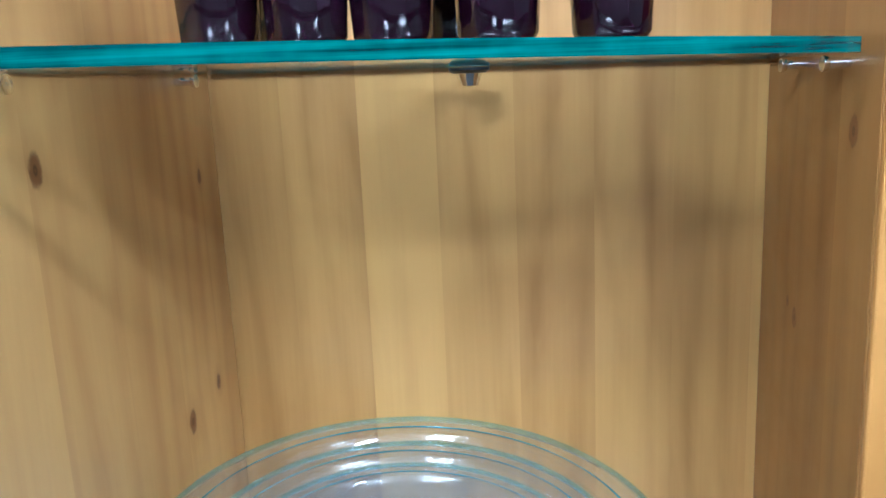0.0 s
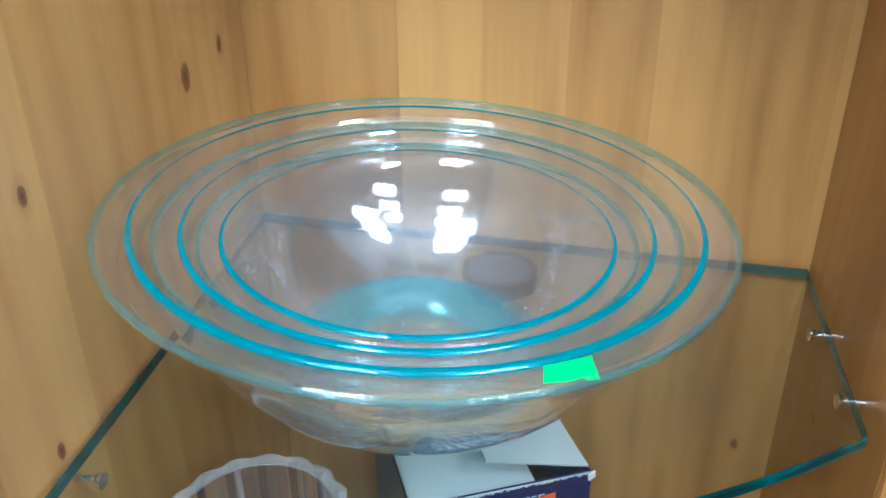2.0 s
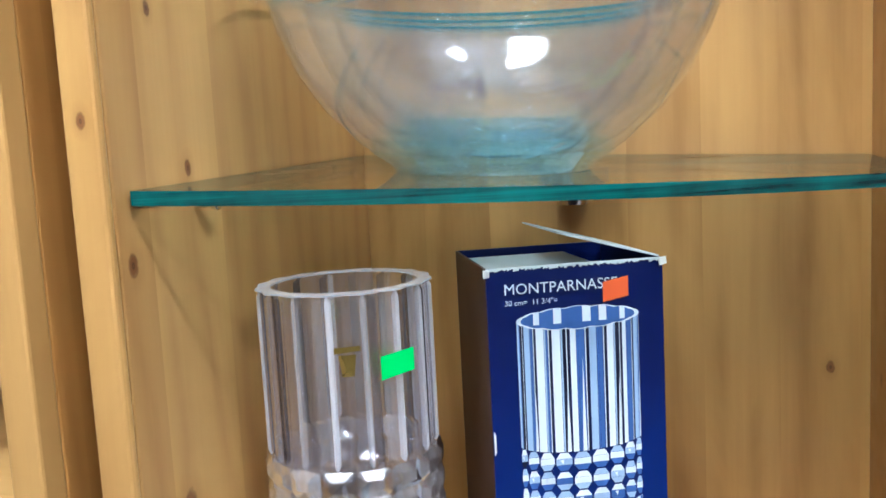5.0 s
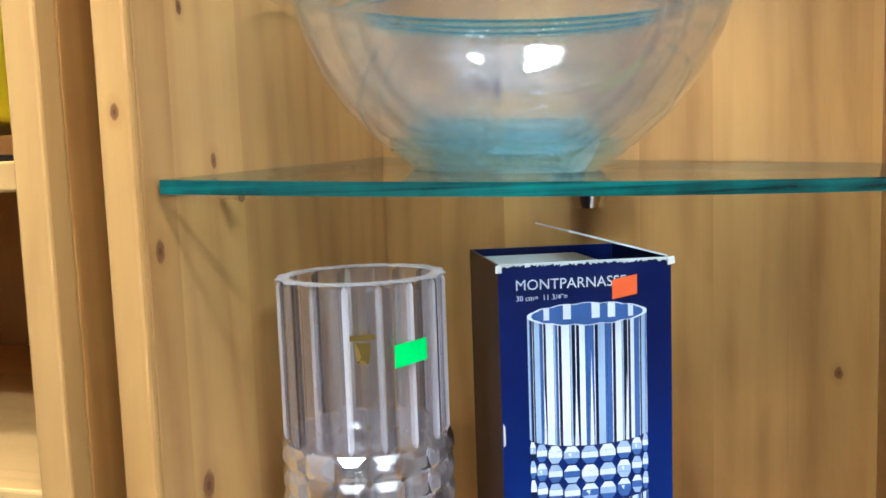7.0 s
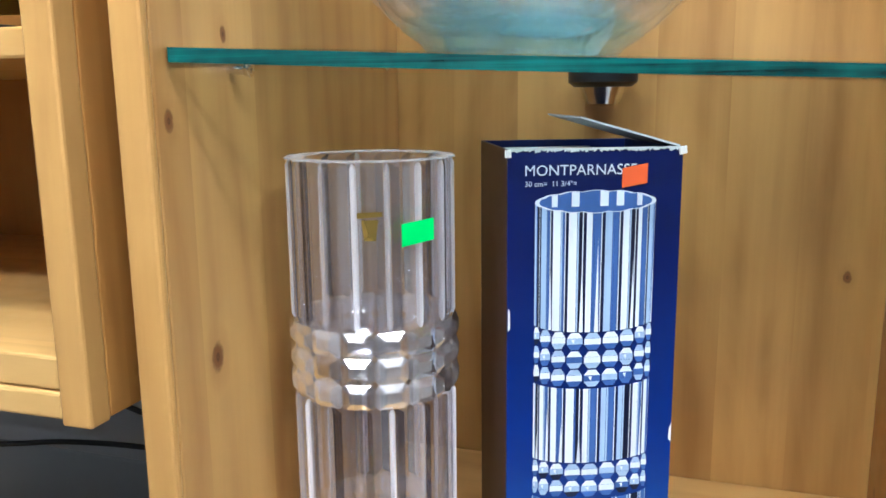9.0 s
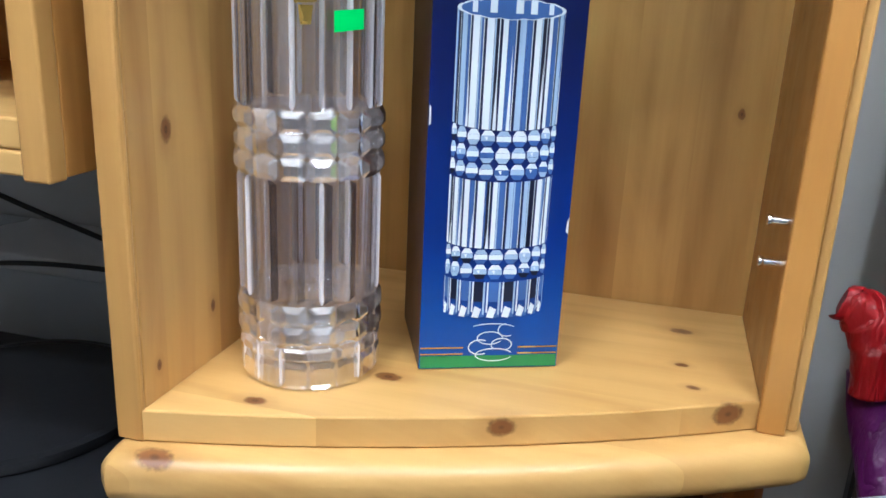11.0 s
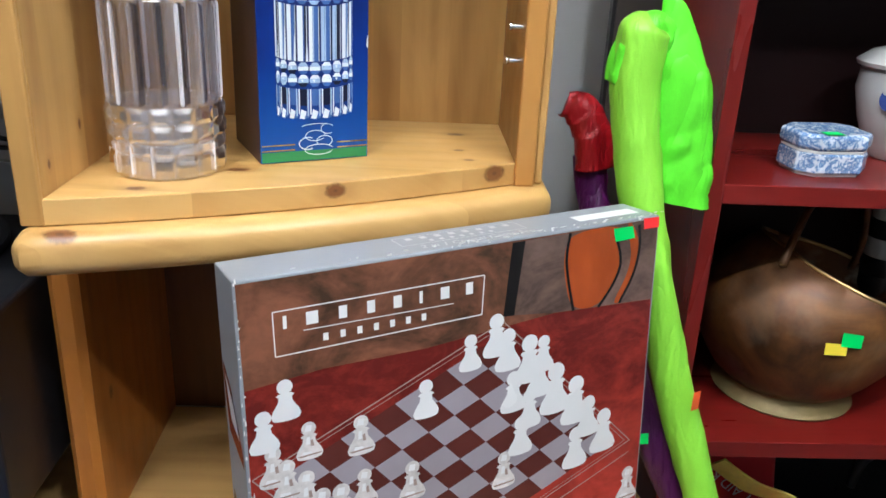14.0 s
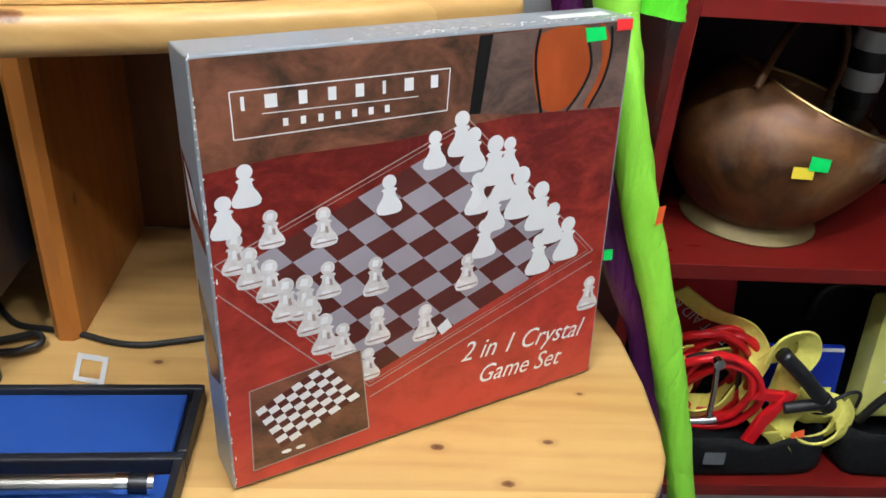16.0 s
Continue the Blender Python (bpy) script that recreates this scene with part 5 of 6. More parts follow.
# ---- open flute case ----
def flute_case():
    M_CASE = plain("black_leatherette", (0.012, 0.013, 0.018), 0.45, 0, 0.3, 300, 0.15)
    M_LINING = plain("blue_velvet", (0.004, 0.050, 0.26), 0.9, 0, 0.1, 200, 0.05)
    c = thing("flute_case", "open black flute case with blue velvet lining", "case", pose(-0.28, -0.172, DESK + 0.0005, 0, 0, 2.0))
    x1 = 0.432

    def tray_bm(y0, y1, h, t):
        return join(box_bm(0, x1, y0, y0 + t, 0, h, 0.002), box_bm(0, x1, y1 - t, y1, 0, h, 0.002), box_bm(0, t, y0 + t, y1 - t, 0, h, 0.0015), box_bm(x1 - t, x1, y0 + t, y1 - t, 0, h, 0.0015), box_bm(t, x1 - t, y0 + t, y1 - t, 0, 0.004, 0))
    part("lid", tray_bm(0.004, 0.114, 0.022, 0.009), M_CASE, c)
    part("lid_lining", box_bm(0.0085, x1 - 0.0165, 0.0135, 0.1045, 0.0045, 0.016, 0.003), M_LINING, c, "bright blue velvet lining")
    part("base", tray_bm(-0.112, 0.002, 0.030, 0.008), M_CASE, c)
    part("base_lining", box_bm(0.0085, x1 - 0.0085, -0.1035, -0.0065, 0.0045, 0.012, 0.003), M_LINING, c, "bright blue velvet lining")
    part("hinge", box_bm(0.315, 0.352, 0.0005, 0.0062, 0.0225, 0.0245, 0.0006), M_CHROME, c)
    part("hinge", box_bm(0.06, 0.097, 0.0005, 0.0062, 0.0225, 0.0245, 0.0006), M_CHROME, c)
    clasp = part("clasp", box_bm(0.290, 0.328, 0.1145, 0.1165, 0.006, 0.020, 0.0006), M_CHROME, c, "raised chrome clasp")
    B = Matrix.Translation((0.309, 0.117, 0.021)) @ Matrix.Rotation(radians(-34), 4, "X") @ Matrix.Rotation(radians(9), 4, "Y")
    part("clasp_loop", moved(join(box_bm(-0.0165, -0.011, -0.001, 0.001, 0, 0.030, 0.0005), box_bm(0.011, 0.0165, -0.001, 0.001, 0, 0.030, 0.0005), box_bm(-0.011, 0.011, -0.001, 0.001, 0.024, 0.030, 0.0005), box_bm(-0.011, 0.011, -0.001, 0.001, 0.0, 0.005, 0.0005)), B), plain("dull_steel", (0.72, 0.71, 0.68), 0.45, 0.4, 0.1, 60, 0), clasp)
    f = thing("flute", "silver flute joint lying in the blue lined case", "flute")
    M_SILVER = plain("brushed_silver", (0.62, 0.60, 0.55), 0.28, 1.0, 0.1, 200, 0.02, 0.5, (0.1, 6, 6))
    W = c.matrix_world @ Matrix.Translation((0, -0.028, 0.0215))
    rod_bm = lambda xa, xb, r: moved(lathe([(0, xa), (r, xa), (r, xb), (0, xb)], 24), W @ Matrix.Rotation(radians(90), 4, "Y"))
    part("tube", rod_bm(0.02, 0.375, 0.0095), M_SILVER, f, smooth=True, auto=40)
    part("ring", rod_bm(0.3755, 0.388, 0.0105), M_CHROME, f, smooth=True, auto=40)
    part("joint", rod_bm(0.3885, 0.405, 0.0088), M_BLACK, f, smooth=True, auto=40)
    part("ring", rod_bm(0.4055, 0.411, 0.0105), M_CHROME, f, smooth=True, auto=40)
    part("label_band", rod_bm(0.2, 0.262, 0.0098), plain("lilac_paper", (0.35, 0.27, 0.5), 0.5), f, "lilac paper band", smooth=True, auto=40)


flute_case()


# ---- umbrellas ----
M_LIME = nylon("lime_nylon", (0.27, 0.70, 0.05), 18.0, 0.30)
M_LIME2 = nylon("lime_nylon_sleeve", (0.13, 0.80, 0.03), 13.0, 0.34)
M_RED_CLOTH = nylon("red_nylon", (0.42, 0.006, 0.012), 26.0, 0.4)
M_PURPLE = nylon("purple_nylon", (0.11, 0.008, 0.11), 22.0, 0.4)


def cloth_tube(pts, r, taper, folds, depth, seed):
    bm = tube(pts, r, 40, taper)
    rng = random.Random(seed)
    noise.seed_set(seed)
    cx = [Vector(p) for p in pts]
    for v in bm.verts:
        near = min(cx, key=lambda p: (p - v.co).length)
        d = (v.co - near)
        a = math.atan2(d.y, d.x)
        k = math.sin(a * folds + v.co.z * 9) * depth + noise.noise(v.co * 28) * depth * 1.3
        h = Vector((d.x, d.y, 0))
        if h.length > 1e-5:
            v.co += h.normalized() * k
    return bm


green = thing("lime_umbrella", "lime green folded umbrella with its sleeve draped over", "umbrella")
part("canopy", cloth_tube([(0.578, 0.186, 0.158), (0.571, 0.185, 0.14), (0.567, 0.182, 0.10), (0.569, 0.178, 0.06), (0.583, 0.160, -0.03), (0.601, 0.125, -0.13), (0.641, 0.095, -0.27), (0.690, 0.065, -0.42), (0.735, 0.04, -0.58), (0.775, 0.02, -0.74), (0.80, 0.0, -0.86)], 0.033, lambda u: min(1.0, 0.35 + u * 7) * (0.97 - 0.50 * u), 3, 0.0015, 3), M_LIME, green, smooth=True)
part("tip", tube([(0.80, 0.0, -0.859), (0.835, -0.025, -1.0), (0.88, -0.06, FLOOR + 0.003)], 0.006, 12), M_BLACK, green, smooth=True)


def sleeve():
    """A limp cloth sleeve folded over the top: a flattened bag with creases."""
    bm = bmesh.new()
    nu, nv = 44, 40
    rows = []
    for j in range(nv + 1):
        t = j / nv
        row = []
        zt = 0.170 - 0.222 * t
        half = 0.014 + 0.022 * min(1, t * 2.6) + 0.002 * t
        cx = 0.598 + 0.040 * t ** 0.7
        for i in range(nu):
            a = 2 * math.pi * i / nu
            dx, dy = half * math.cos(a), 0.017 * min(1.0, 0.25 + t * 2.2) * math.sin(a)
            p = Vector((cx + dx, 0.186 + dy, zt + 0.012 * math.sin(a * 0.5) * (1 - t) - 0.006 * math.cos(a) * (t > 0.9)))
            w = noise.noise(Vector((p.x * 30 + p.z * 22, p.z * 26 - p.x * 16, 3.1))) * 0.0050 + abs(noise.noise(Vector((p.x * 30 - p.z * 44, p.z * 26, 7.7)))) * 0.007
            p.y -= w * (0.5 + t * 0.6)
            p.x += 0.1 * w
            row.append(bm.verts.new(p))
        rows.append(row)
    for j in range(nv):
        for i in range(nu):
            bm.faces.new((rows[j][i], rows[j][(i + 1) % nu], rows[j + 1][(i + 1) % nu], rows[j + 1][i]))
    bm.faces.new(rows[0][::-1])
    bmesh.ops.recalc_face_normals(bm, faces=bm.faces[:])
    return bm


part("sleeve", sleeve(), M_LIME2, green, "bright lime cloth sleeve", smooth=True)
part("hood", cloth_tube([(0.549, 0.186, 0.085), (0.553, 0.184, 0.112), (0.566, 0.182, 0.138), (0.583, 0.183, 0.146), (0.598, 0.186, 0.125)], 0.017, lambda u: 0.75 + 0.4 * math.sin(math.pi * u), 3, 0.003, 8), M_LIME2, green, smooth=True)
part("care_tag", flat([[(0, 0), (0.012, 0), (0.012, 0.024), (0, 0.024)]], pose(0.646, 0.064, -0.262, 90, 0, 30)), M_ORANGE_TAG, green, "small orange care tag")

purple = thing("purple_umbrella", "purple umbrella in its sleeve leaning by the desk", "umbrella")
part("sleeve", cloth_tube([(0.556, 0.305, -0.03), (0.562, 0.295, -0.08), (0.588, 0.21, -0.21), (0.628, 0.125, -0.34), (0.680, 0.112, -0.46), (0.722, 0.102, -0.62), (0.760, 0.092, -0.8)], 0.0225, lambda u: 1.0 - 0.35 * u, 3, 0.002, 5), M_PURPLE, purple, smooth=True)
part("tip", tube([(0.760, 0.092, -0.799), (0.795, 0.08, -1.0), (0.815, 0.07, FLOOR + 0.003)], 0.006, 12), M_BLACK, purple, smooth=True)
part("price_sticker", flat([[(0, 0), (0.011, 0), (0.011, 0.014), (0, 0.014)]], pose(0.593, 0.094, -0.33, 80, 0, 10)), M_RED_TAG, purple, "red price sticker")
part("price_sticker", flat([[(0.0115, 0), (0.023, 0), (0.023, 0.014), (0.0115, 0.014)]], pose(0.593, 0.094, -0.33, 80, 0, 10)), M_GREEN_TAG, purple, "green price sticker")
red = thing("red_umbrella_top", "red nylon umbrella top poking from a purple sleeve", "umbrella")
part("canopy", cloth_tube([(0.560, 0.303, -0.045), (0.556, 0.306, -0.01), (0.547, 0.309, 0.014), (0.534, 0.312, 0.030), (0.518, 0.315, 0.036)], 0.026, lambda u: 1.0 - 0.40 * u ** 2, 2, 0.005, 6), M_RED_CLOTH, red, smooth=True)

board = thing("dark_board", "dark grey brown board standing beside the bookcase", "board", pose(0.0, 0.0, FLOOR))
part("face", box_bm(0.600, 0.664, 0.445, 0.46, 0.0, 2.0, 0.002), plain("dark_board", (0.06, 0.05, 0.045), 0.5, 0, 0.2, 10), board)
part("edge", box_bm(0.5945, 0.5995, 0.443, 0.462, 0.0, 2.0, 0.001), M_BLACK, board)


# ---- on the red bookcase ----
S1, S2, S3 = -0.027, -0.381, -0.798


def porcelain_mat():
    m, nt, b = nodes("blue_white_porcelain")
    co = nt.nodes.new("ShaderNodeTexCoord").outputs["Object"]
    n = noise_node(nt, co, 120.0, 3, 0.6, 1.6)
    n2 = noise_node(nt, co, 45.0, 2, 0.5, 2.5)
    f = math_node(nt, "MULTIPLY_ADD", n, 0.6, math_node(nt, "MULTIPLY", n2, 0.5))
    link(nt, ramp(nt, f, [(0.47, (0.66, 0.72, 0.78)), (0.53, (0.22, 0.36, 0.56)), (0.60, (0.07, 0.16, 0.38)), (0.66, (0.5, 0.6, 0.7))]), b.inputs["Base Color"])
    b.inputs["Roughness"].default_value = 0.12
    return m


M_PORC = porcelain_mat()
M_PORC_WHITE = plain("white_porcelain", (0.66, 0.66, 0.64), 0.15, 0, 0.05, 20, 0)


def octagon(w, d, cut):
    return [(-w + cut, -d), (w - cut, -d), (w, -d + cut), (w, d - cut), (w - cut, d), (-w + cut, d), (-w, d - cut), (-w, -d + cut)]


jb = thing("porcelain_box", "blue and white porcelain trinket box with a green sticker", "box", pose(0.838, 0.262, S1 + 0.0005, 0, 0, 6))
part("foot", prism(octagon(0.044, 0.036, 0.017), 0.0, 0.004, 0.001), M_PORC_WHITE, jb)
part("base", prism(octagon(0.048, 0.040, 0.019), 0.0042, 0.029, 0.003, 3), M_PORC, jb)
part("seam", prism(octagon(0.0465, 0.0385, 0.018), 0.0292, 0.0325, 0.0008), M_PORC_WHITE, jb)
part("lid", prism(octagon(0.049, 0.041, 0.019), 0.0327, 0.053, 0.006, 4), M_PORC, jb)
part("price_sticker", flat([[(-0.012, -0.01), (0.012, -0.01), (0.012, 0.008), (-0.012, 0.008)]], pose(-0.012, -0.03, 0.0536)), M_GREEN_TAG, jb, "green price sticker")

pot = thing("porcelain_pot", "white lidded porcelain pot with a blue mark", "pot", pose(1.0, 0.345, S1 + 0.0005))
part("body", lathe([(0, 0), (0.05, 0), (0.055, 0.006), (0.072, 0.05), (0.082, 0.09), (0.080, 0.115), (0.074, 0.120), (0, 0.120)], 56), M_PORC_WHITE, pot, smooth=True, auto=40)
part("lid", lathe([(0, 0.1205), (0.086, 0.1205), (0.088, 0.126), (0.07, 0.14), (0.03, 0.152), (0.012, 0.156), (0.014, 0.166), (0, 0.17)], 56), M_PORC_WHITE, pot, smooth=True, auto=40)
part("blue_mark", moved(lathe([(0.0, 0), (0.016, 0.0), (0.016, 0.0012), (0, 0.0012)], 20), pose(-0.066, -0.046, 0.085, 82, 0, -55)), plain("cobalt", (0.04, 0.07, 0.25), 0.2), pot, "dark blue painted mark")


def brass_mat():
    m, nt, b = nodes("aged_brass")
    co = nt.nodes.new("ShaderNodeTexCoord").outputs["Object"]
    f = noise_node(nt, co, 9.0, 5, 0.6, 0.6)
    col = ramp(nt, f, [(0.35, (0.032, 0.010, 0.003)), (0.55, (0.135, 0.050, 0.012)), (0.72, (0.25, 0.105, 0.028))])
    pale = ramp(nt, noise_node(nt, scaled(nt, co, (1, 1, 1), (3.3, 0.2, 0)), 16.0, 4), [(0.50, (0, 0, 0)), (0.64, (1, 1, 1))])
    # lime residue gathers towards the spout
    sep = nt.nodes.new("ShaderNodeSeparateXYZ")
    link(nt, co, sep.inputs[0])
    near = ramp(nt, math_node(nt, "MULTIPLY_ADD", sep.outputs[0], 5.0, 0.0), [(0.25, (0.12, 0.12, 0.12)), (0.6, (1, 1, 1))])
    pale = math_node(nt, "MULTIPLY", pale, near)
    link(nt, mix_col(nt, math_node(nt, "MULTIPLY", pale, 0.8), col, (0.42, 0.36, 0.28)), b.inputs["Base Color"])
    b.inputs["Metallic"].default_value = 0.35
    link(nt, math_node(nt, "MULTIPLY_ADD", f, 0.35, 0.30), b.inputs["Roughness"])
    bump(nt, noise_node(nt, co, 14.0, 3), b, 0.3, 0.004)
    return m


M_BRASS = brass_mat()
M_BRASS_EDGE = plain("worn_brass_edge", (0.55, 0.36, 0.16), 0.3, 1.0, 0.2, 60)


def scuttle():
    s = thing("brass_scuttle", "aged brass scuttle with a sweeping rim and stickers", "scuttle", pose(0.886, 0.330, S2 + 0.0005))
    steps = 12

    def rim_height(a):
        return 0.112 + 0.130 * ((1 - math.cos(a)) / 2) ** 0.42

    def rows(off):
        out = []
        for i in range(steps + 1):
            q = i / steps
            row = []
            for k in range(72):
                a = 2 * math.pi * k / 72
                spout = max(0.0, math.cos(a)) ** 1.4
                z = 0.022 + (rim_height(a) - 0.022) * q
                belly = 0.086 + 0.052 * math.sin(math.pi * min(1.0, (z - 0.022) / 0.21)) ** 0.75
                if z > 0.127:
                    belly -= 0.028 * ((z - 0.127) / 0.14) ** 1.6
                flare = 0.086 + 0.112 * q ** 0.72
                r = belly * (1 - spout) + flare * spout - off
                row.append((r * math.cos(a), r * math.sin(a), z))
            out.append(row)
        return out
    bm = bmesh.new()
    out = [[bm.verts.new(p) for p in row] for row in rows(0)]
    inn = [[bm.verts.new(p) for p in row] for row in rows(0.003)]
    seq = out + inn[::-1]
    for a, b in zip(seq, seq[1:]):
        for k in range(72):
            bm.faces.new((a[k], a[(k + 1) % 72], b[(k + 1) % 72], b[k]))
    bm.faces.new(out[0][::-1])
    bm.faces.new(inn[0])
    bmesh.ops.recalc_face_normals(bm, faces=bm.faces[:])
    part("body", bm, M_BRASS, s, smooth=True, auto=60)
    top = rows(0.0015)[-1]
    part("rim", tube([top[k] for k in range(0, 72, 3)], 0.0028, 8, closed=True), M_BRASS_EDGE, s, smooth=True)
    part("foot", lathe([(0.0, 0.0), (0.098, 0.0), (0.100, 0.003), (0.088, 0.012), (0.084, 0.0215), (0.0, 0.0215)], 56), plain("dull_brass", (0.22, 0.165, 0.065), 0.55, 0.3, 0.4, 40), s, smooth=True, auto=40)
    part("handle", tube([(-0.075, -0.080, 0.226), (-0.05, -0.05, 0.258), (-0.005, 0.0, 0.296), (0.05, 0.035, 0.306), (0.095, 0.055, 0.28), (0.112, 0.062, 0.22), (0.108, 0.068, 0.165)], 0.0055, 10), M_BRASS, s, smooth=True)
    g = lambda a, z, r: pose(r * math.cos(radians(a)), r * math.sin(radians(a)), z, 84, 0, a + 90)
    part("price_sticker", flat([[(-0.014, -0.009), (0.014, -0.012), (0.015, 0.006), (-0.013, 0.010)]], g(-87.5, 0.150, 0.1405)), M_GREEN_TAG, s, "green price sticker")
    part("price_sticker", flat([[(-0.014, -0.008), (0.014, -0.008), (0.014, 0.008), (-0.014, 0.008)]], g(-95, 0.136, 0.1412)), M_YELLOW_TAG, s, "yellow price sticker")


scuttle()

striped = thing("striped_jar", "small black and white striped jar behind the scuttle", "jar", pose(1.055, 0.425, S2 + 0.0005))
for i in range(9):
    part("stripe", lathe([(0.0, 0.03 * i), (0.028, 0.03 * i), (0.030, 0.03 * i + 0.015), (0.028, 0.03 * i + 0.0298), (0, 0.03 * i + 0.0298)], 28), M_PORC_WHITE if i in (6, 8) else M_BLACK, striped, smooth=True, auto=40)

# ---- clutter on the lowest shelf ----
M_RED_CABLE = plain("red_cable", (0.66, 0.010, 0.016), 0.35, 0, 0.1, 40, 0)
M_STRAP = plain("yellow_webbing", (0.86, 0.80, 0.17), 0.7, 0, 0.25, 160, 0.5)
M_BAG = plain("black_nylon_bag", (0.008, 0.009, 0.010), 0.7, 0, 0.4, 160, 0.6, 0.15)


def bag(x0, x1, y0, y1, z0, h, name_label):
    b = thing("tool_bag", name_label, "bag", pose((x0 + x1) / 2, (y0 + y1) / 2, z0))
    w, d = (x1 - x0) / 2, (y1 - y0) / 2
    bm = bmesh.new()
    noise.seed_set(int(abs(x0) * 100))
    rings = []
    for j, (s, z) in enumerate(((0.94, 0.0), (0.99, 0.012), (1.0, 0.4 * h), (0.98, 0.8 * h), (0.96, h), (0.90, h * 1.0), (0.90, h * 0.55))):
        ring_v = []
        for k in range(60):
            a = 2 * math.pi * k / 60
            sq = 1.0 / max(abs(math.cos(a)), abs(math.sin(a))) ** 0.72
            p = Vector((w * s * math.cos(a) * sq, d * s * math.sin(a) * sq, z))
            if j:
                p += Vector((1, 1, 0.9)) * noise.noise(p * 22 + Vector((0, 0, 4))) * 0.010 * (0.2 if j < 2 else 1)
            ring_v.append(bm.verts.new(p))
        rings.append(ring_v)
    for r0, r1 in zip(rings, rings[1:]):
        for k in range(60):
            bm.faces.new((r0[k], r0[(k + 1) % 60], r1[(k + 1) % 60], r1[k]))
    bm.faces.new(rings[0][::-1])
    bm.faces.new(rings[-1])
    bmesh.ops.recalc_face_normals(bm, faces=bm.faces[:])
    part("body", bm, M_BAG, b, smooth=True)
    return b


b1 = bag(0.72, 1.085, 0.195, 0.36, S3 + 0.0005, 0.075, "low black nylon bag full of cables and straps")
part("grey_patch", flat([[(0, 0), (0.035, 0), (0.035, 0.024), (0, 0.024)]], pose(-0.045, -0.096, 0.043, 84, 0, 0)), plain("grey_patch", (0.12, 0.13, 0.14), 0.5), b1, "grey sewn patch")
b2 = bag(1.10, 1.40, 0.195, 0.36, S3 + 0.0005, 0.085, "black nylon bag with a green price sticker")
part("price_sticker", flat([[(0, 0), (0.034, 0.001), (0.034, 0.019), (0, 0.018)]], pose(-0.062, -0.098, 0.042, 84, 0, 0)), M_GREEN_TAG, b2, "green price sticker")
part("grip", tube([(-0.12, -0.04, 0.09), (-0.10, -0.05, 0.15), (-0.04, -0.05, 0.21), (0.05, -0.04, 0.23)], 0.007, 10), M_RUBBER, b2, smooth=True)

jumper = thing("jumper_cables", "coiled red jumper cables with a red clamp", "cables")
rng = random.Random(11)
for i in range(10):
    cx, cz = 0.868 + 0.014 * rng.uniform(-1, 1), -0.660 + 0.016 * rng.uniform(-1, 1)
    rx, rz, tilt = 0.070 + 0.018 * rng.uniform(-1, 1), 0.092 + 0.026 * rng.uniform(-1, 1), radians(-28 + 14 * rng.uniform(-1, 1))
    pts = []
    for k in range(14):
        a = 2 * math.pi * k / 14
        u, v = rx * math.cos(a), rz * math.sin(a)
        pts.append((cx + u * math.cos(tilt) - v * math.sin(tilt) * 0.6, 0.240 + 0.006 * i - 0.020 * math.sin(a) + 0.006 * rng.uniform(-1, 1), cz + u * math.sin(tilt) + v * math.cos(tilt)))
    part("cable_loop", tube(pts, 0.0065 if i != 4 else 0.005, 10, closed=True), M_RED_CABLE if i != 4 else M_RUBBER, jumper, smooth=True)
clamp = part("clamp", moved(join(prism([(-0.006, -0.07), (0.014, -0.07), (0.020, 0.0), (0.034, 0.068), (0.022, 0.072), (0.0, 0.01)], -0.006, 0.006, 0.002)), Matrix.Translation((0.945, 0.222, -0.70)) @ Matrix.Rotation(radians(90), 4, "X") @ Matrix.Rotation(radians(-12), 4, "Z")), M_RED_CABLE, jumper)
part("clamp", moved(prism([(-0.03, -0.008), (0.04, -0.012), (0.045, 0.004), (-0.02, 0.010)], -0.006, 0.006, 0.002), Matrix.Translation((0.955, 0.226, -0.645)) @ Matrix.Rotation(radians(90), 4, "X")), M_RED_CABLE, jumper)

wrench = thing("socket_wrench", "chrome socket wrench lying on the red cables", "wrench")
part("shaft", tube([(0.846, 0.205, -0.575), (0.852, 0.204, -0.62), (0.856, 0.204, -0.675)], 0.0045, 10), M_CHROME, wrench, smooth=True)
part("head", moved(lathe([(0, 0), (0.008, 0), (0.009, 0.003), (0.009, 0.013), (0, 0.014)], 16), pose(0.845, 0.209, -0.565, 90, 0, 0)), M_CHROME, wrench, smooth=True, auto=40)
part("crossbar", tube([(0.826, 0.204, -0.683), (0.856, 0.203, -0.680), (0.868, 0.204, -0.678)], 0.006, 10), M_CHROME, wrench, smooth=True)


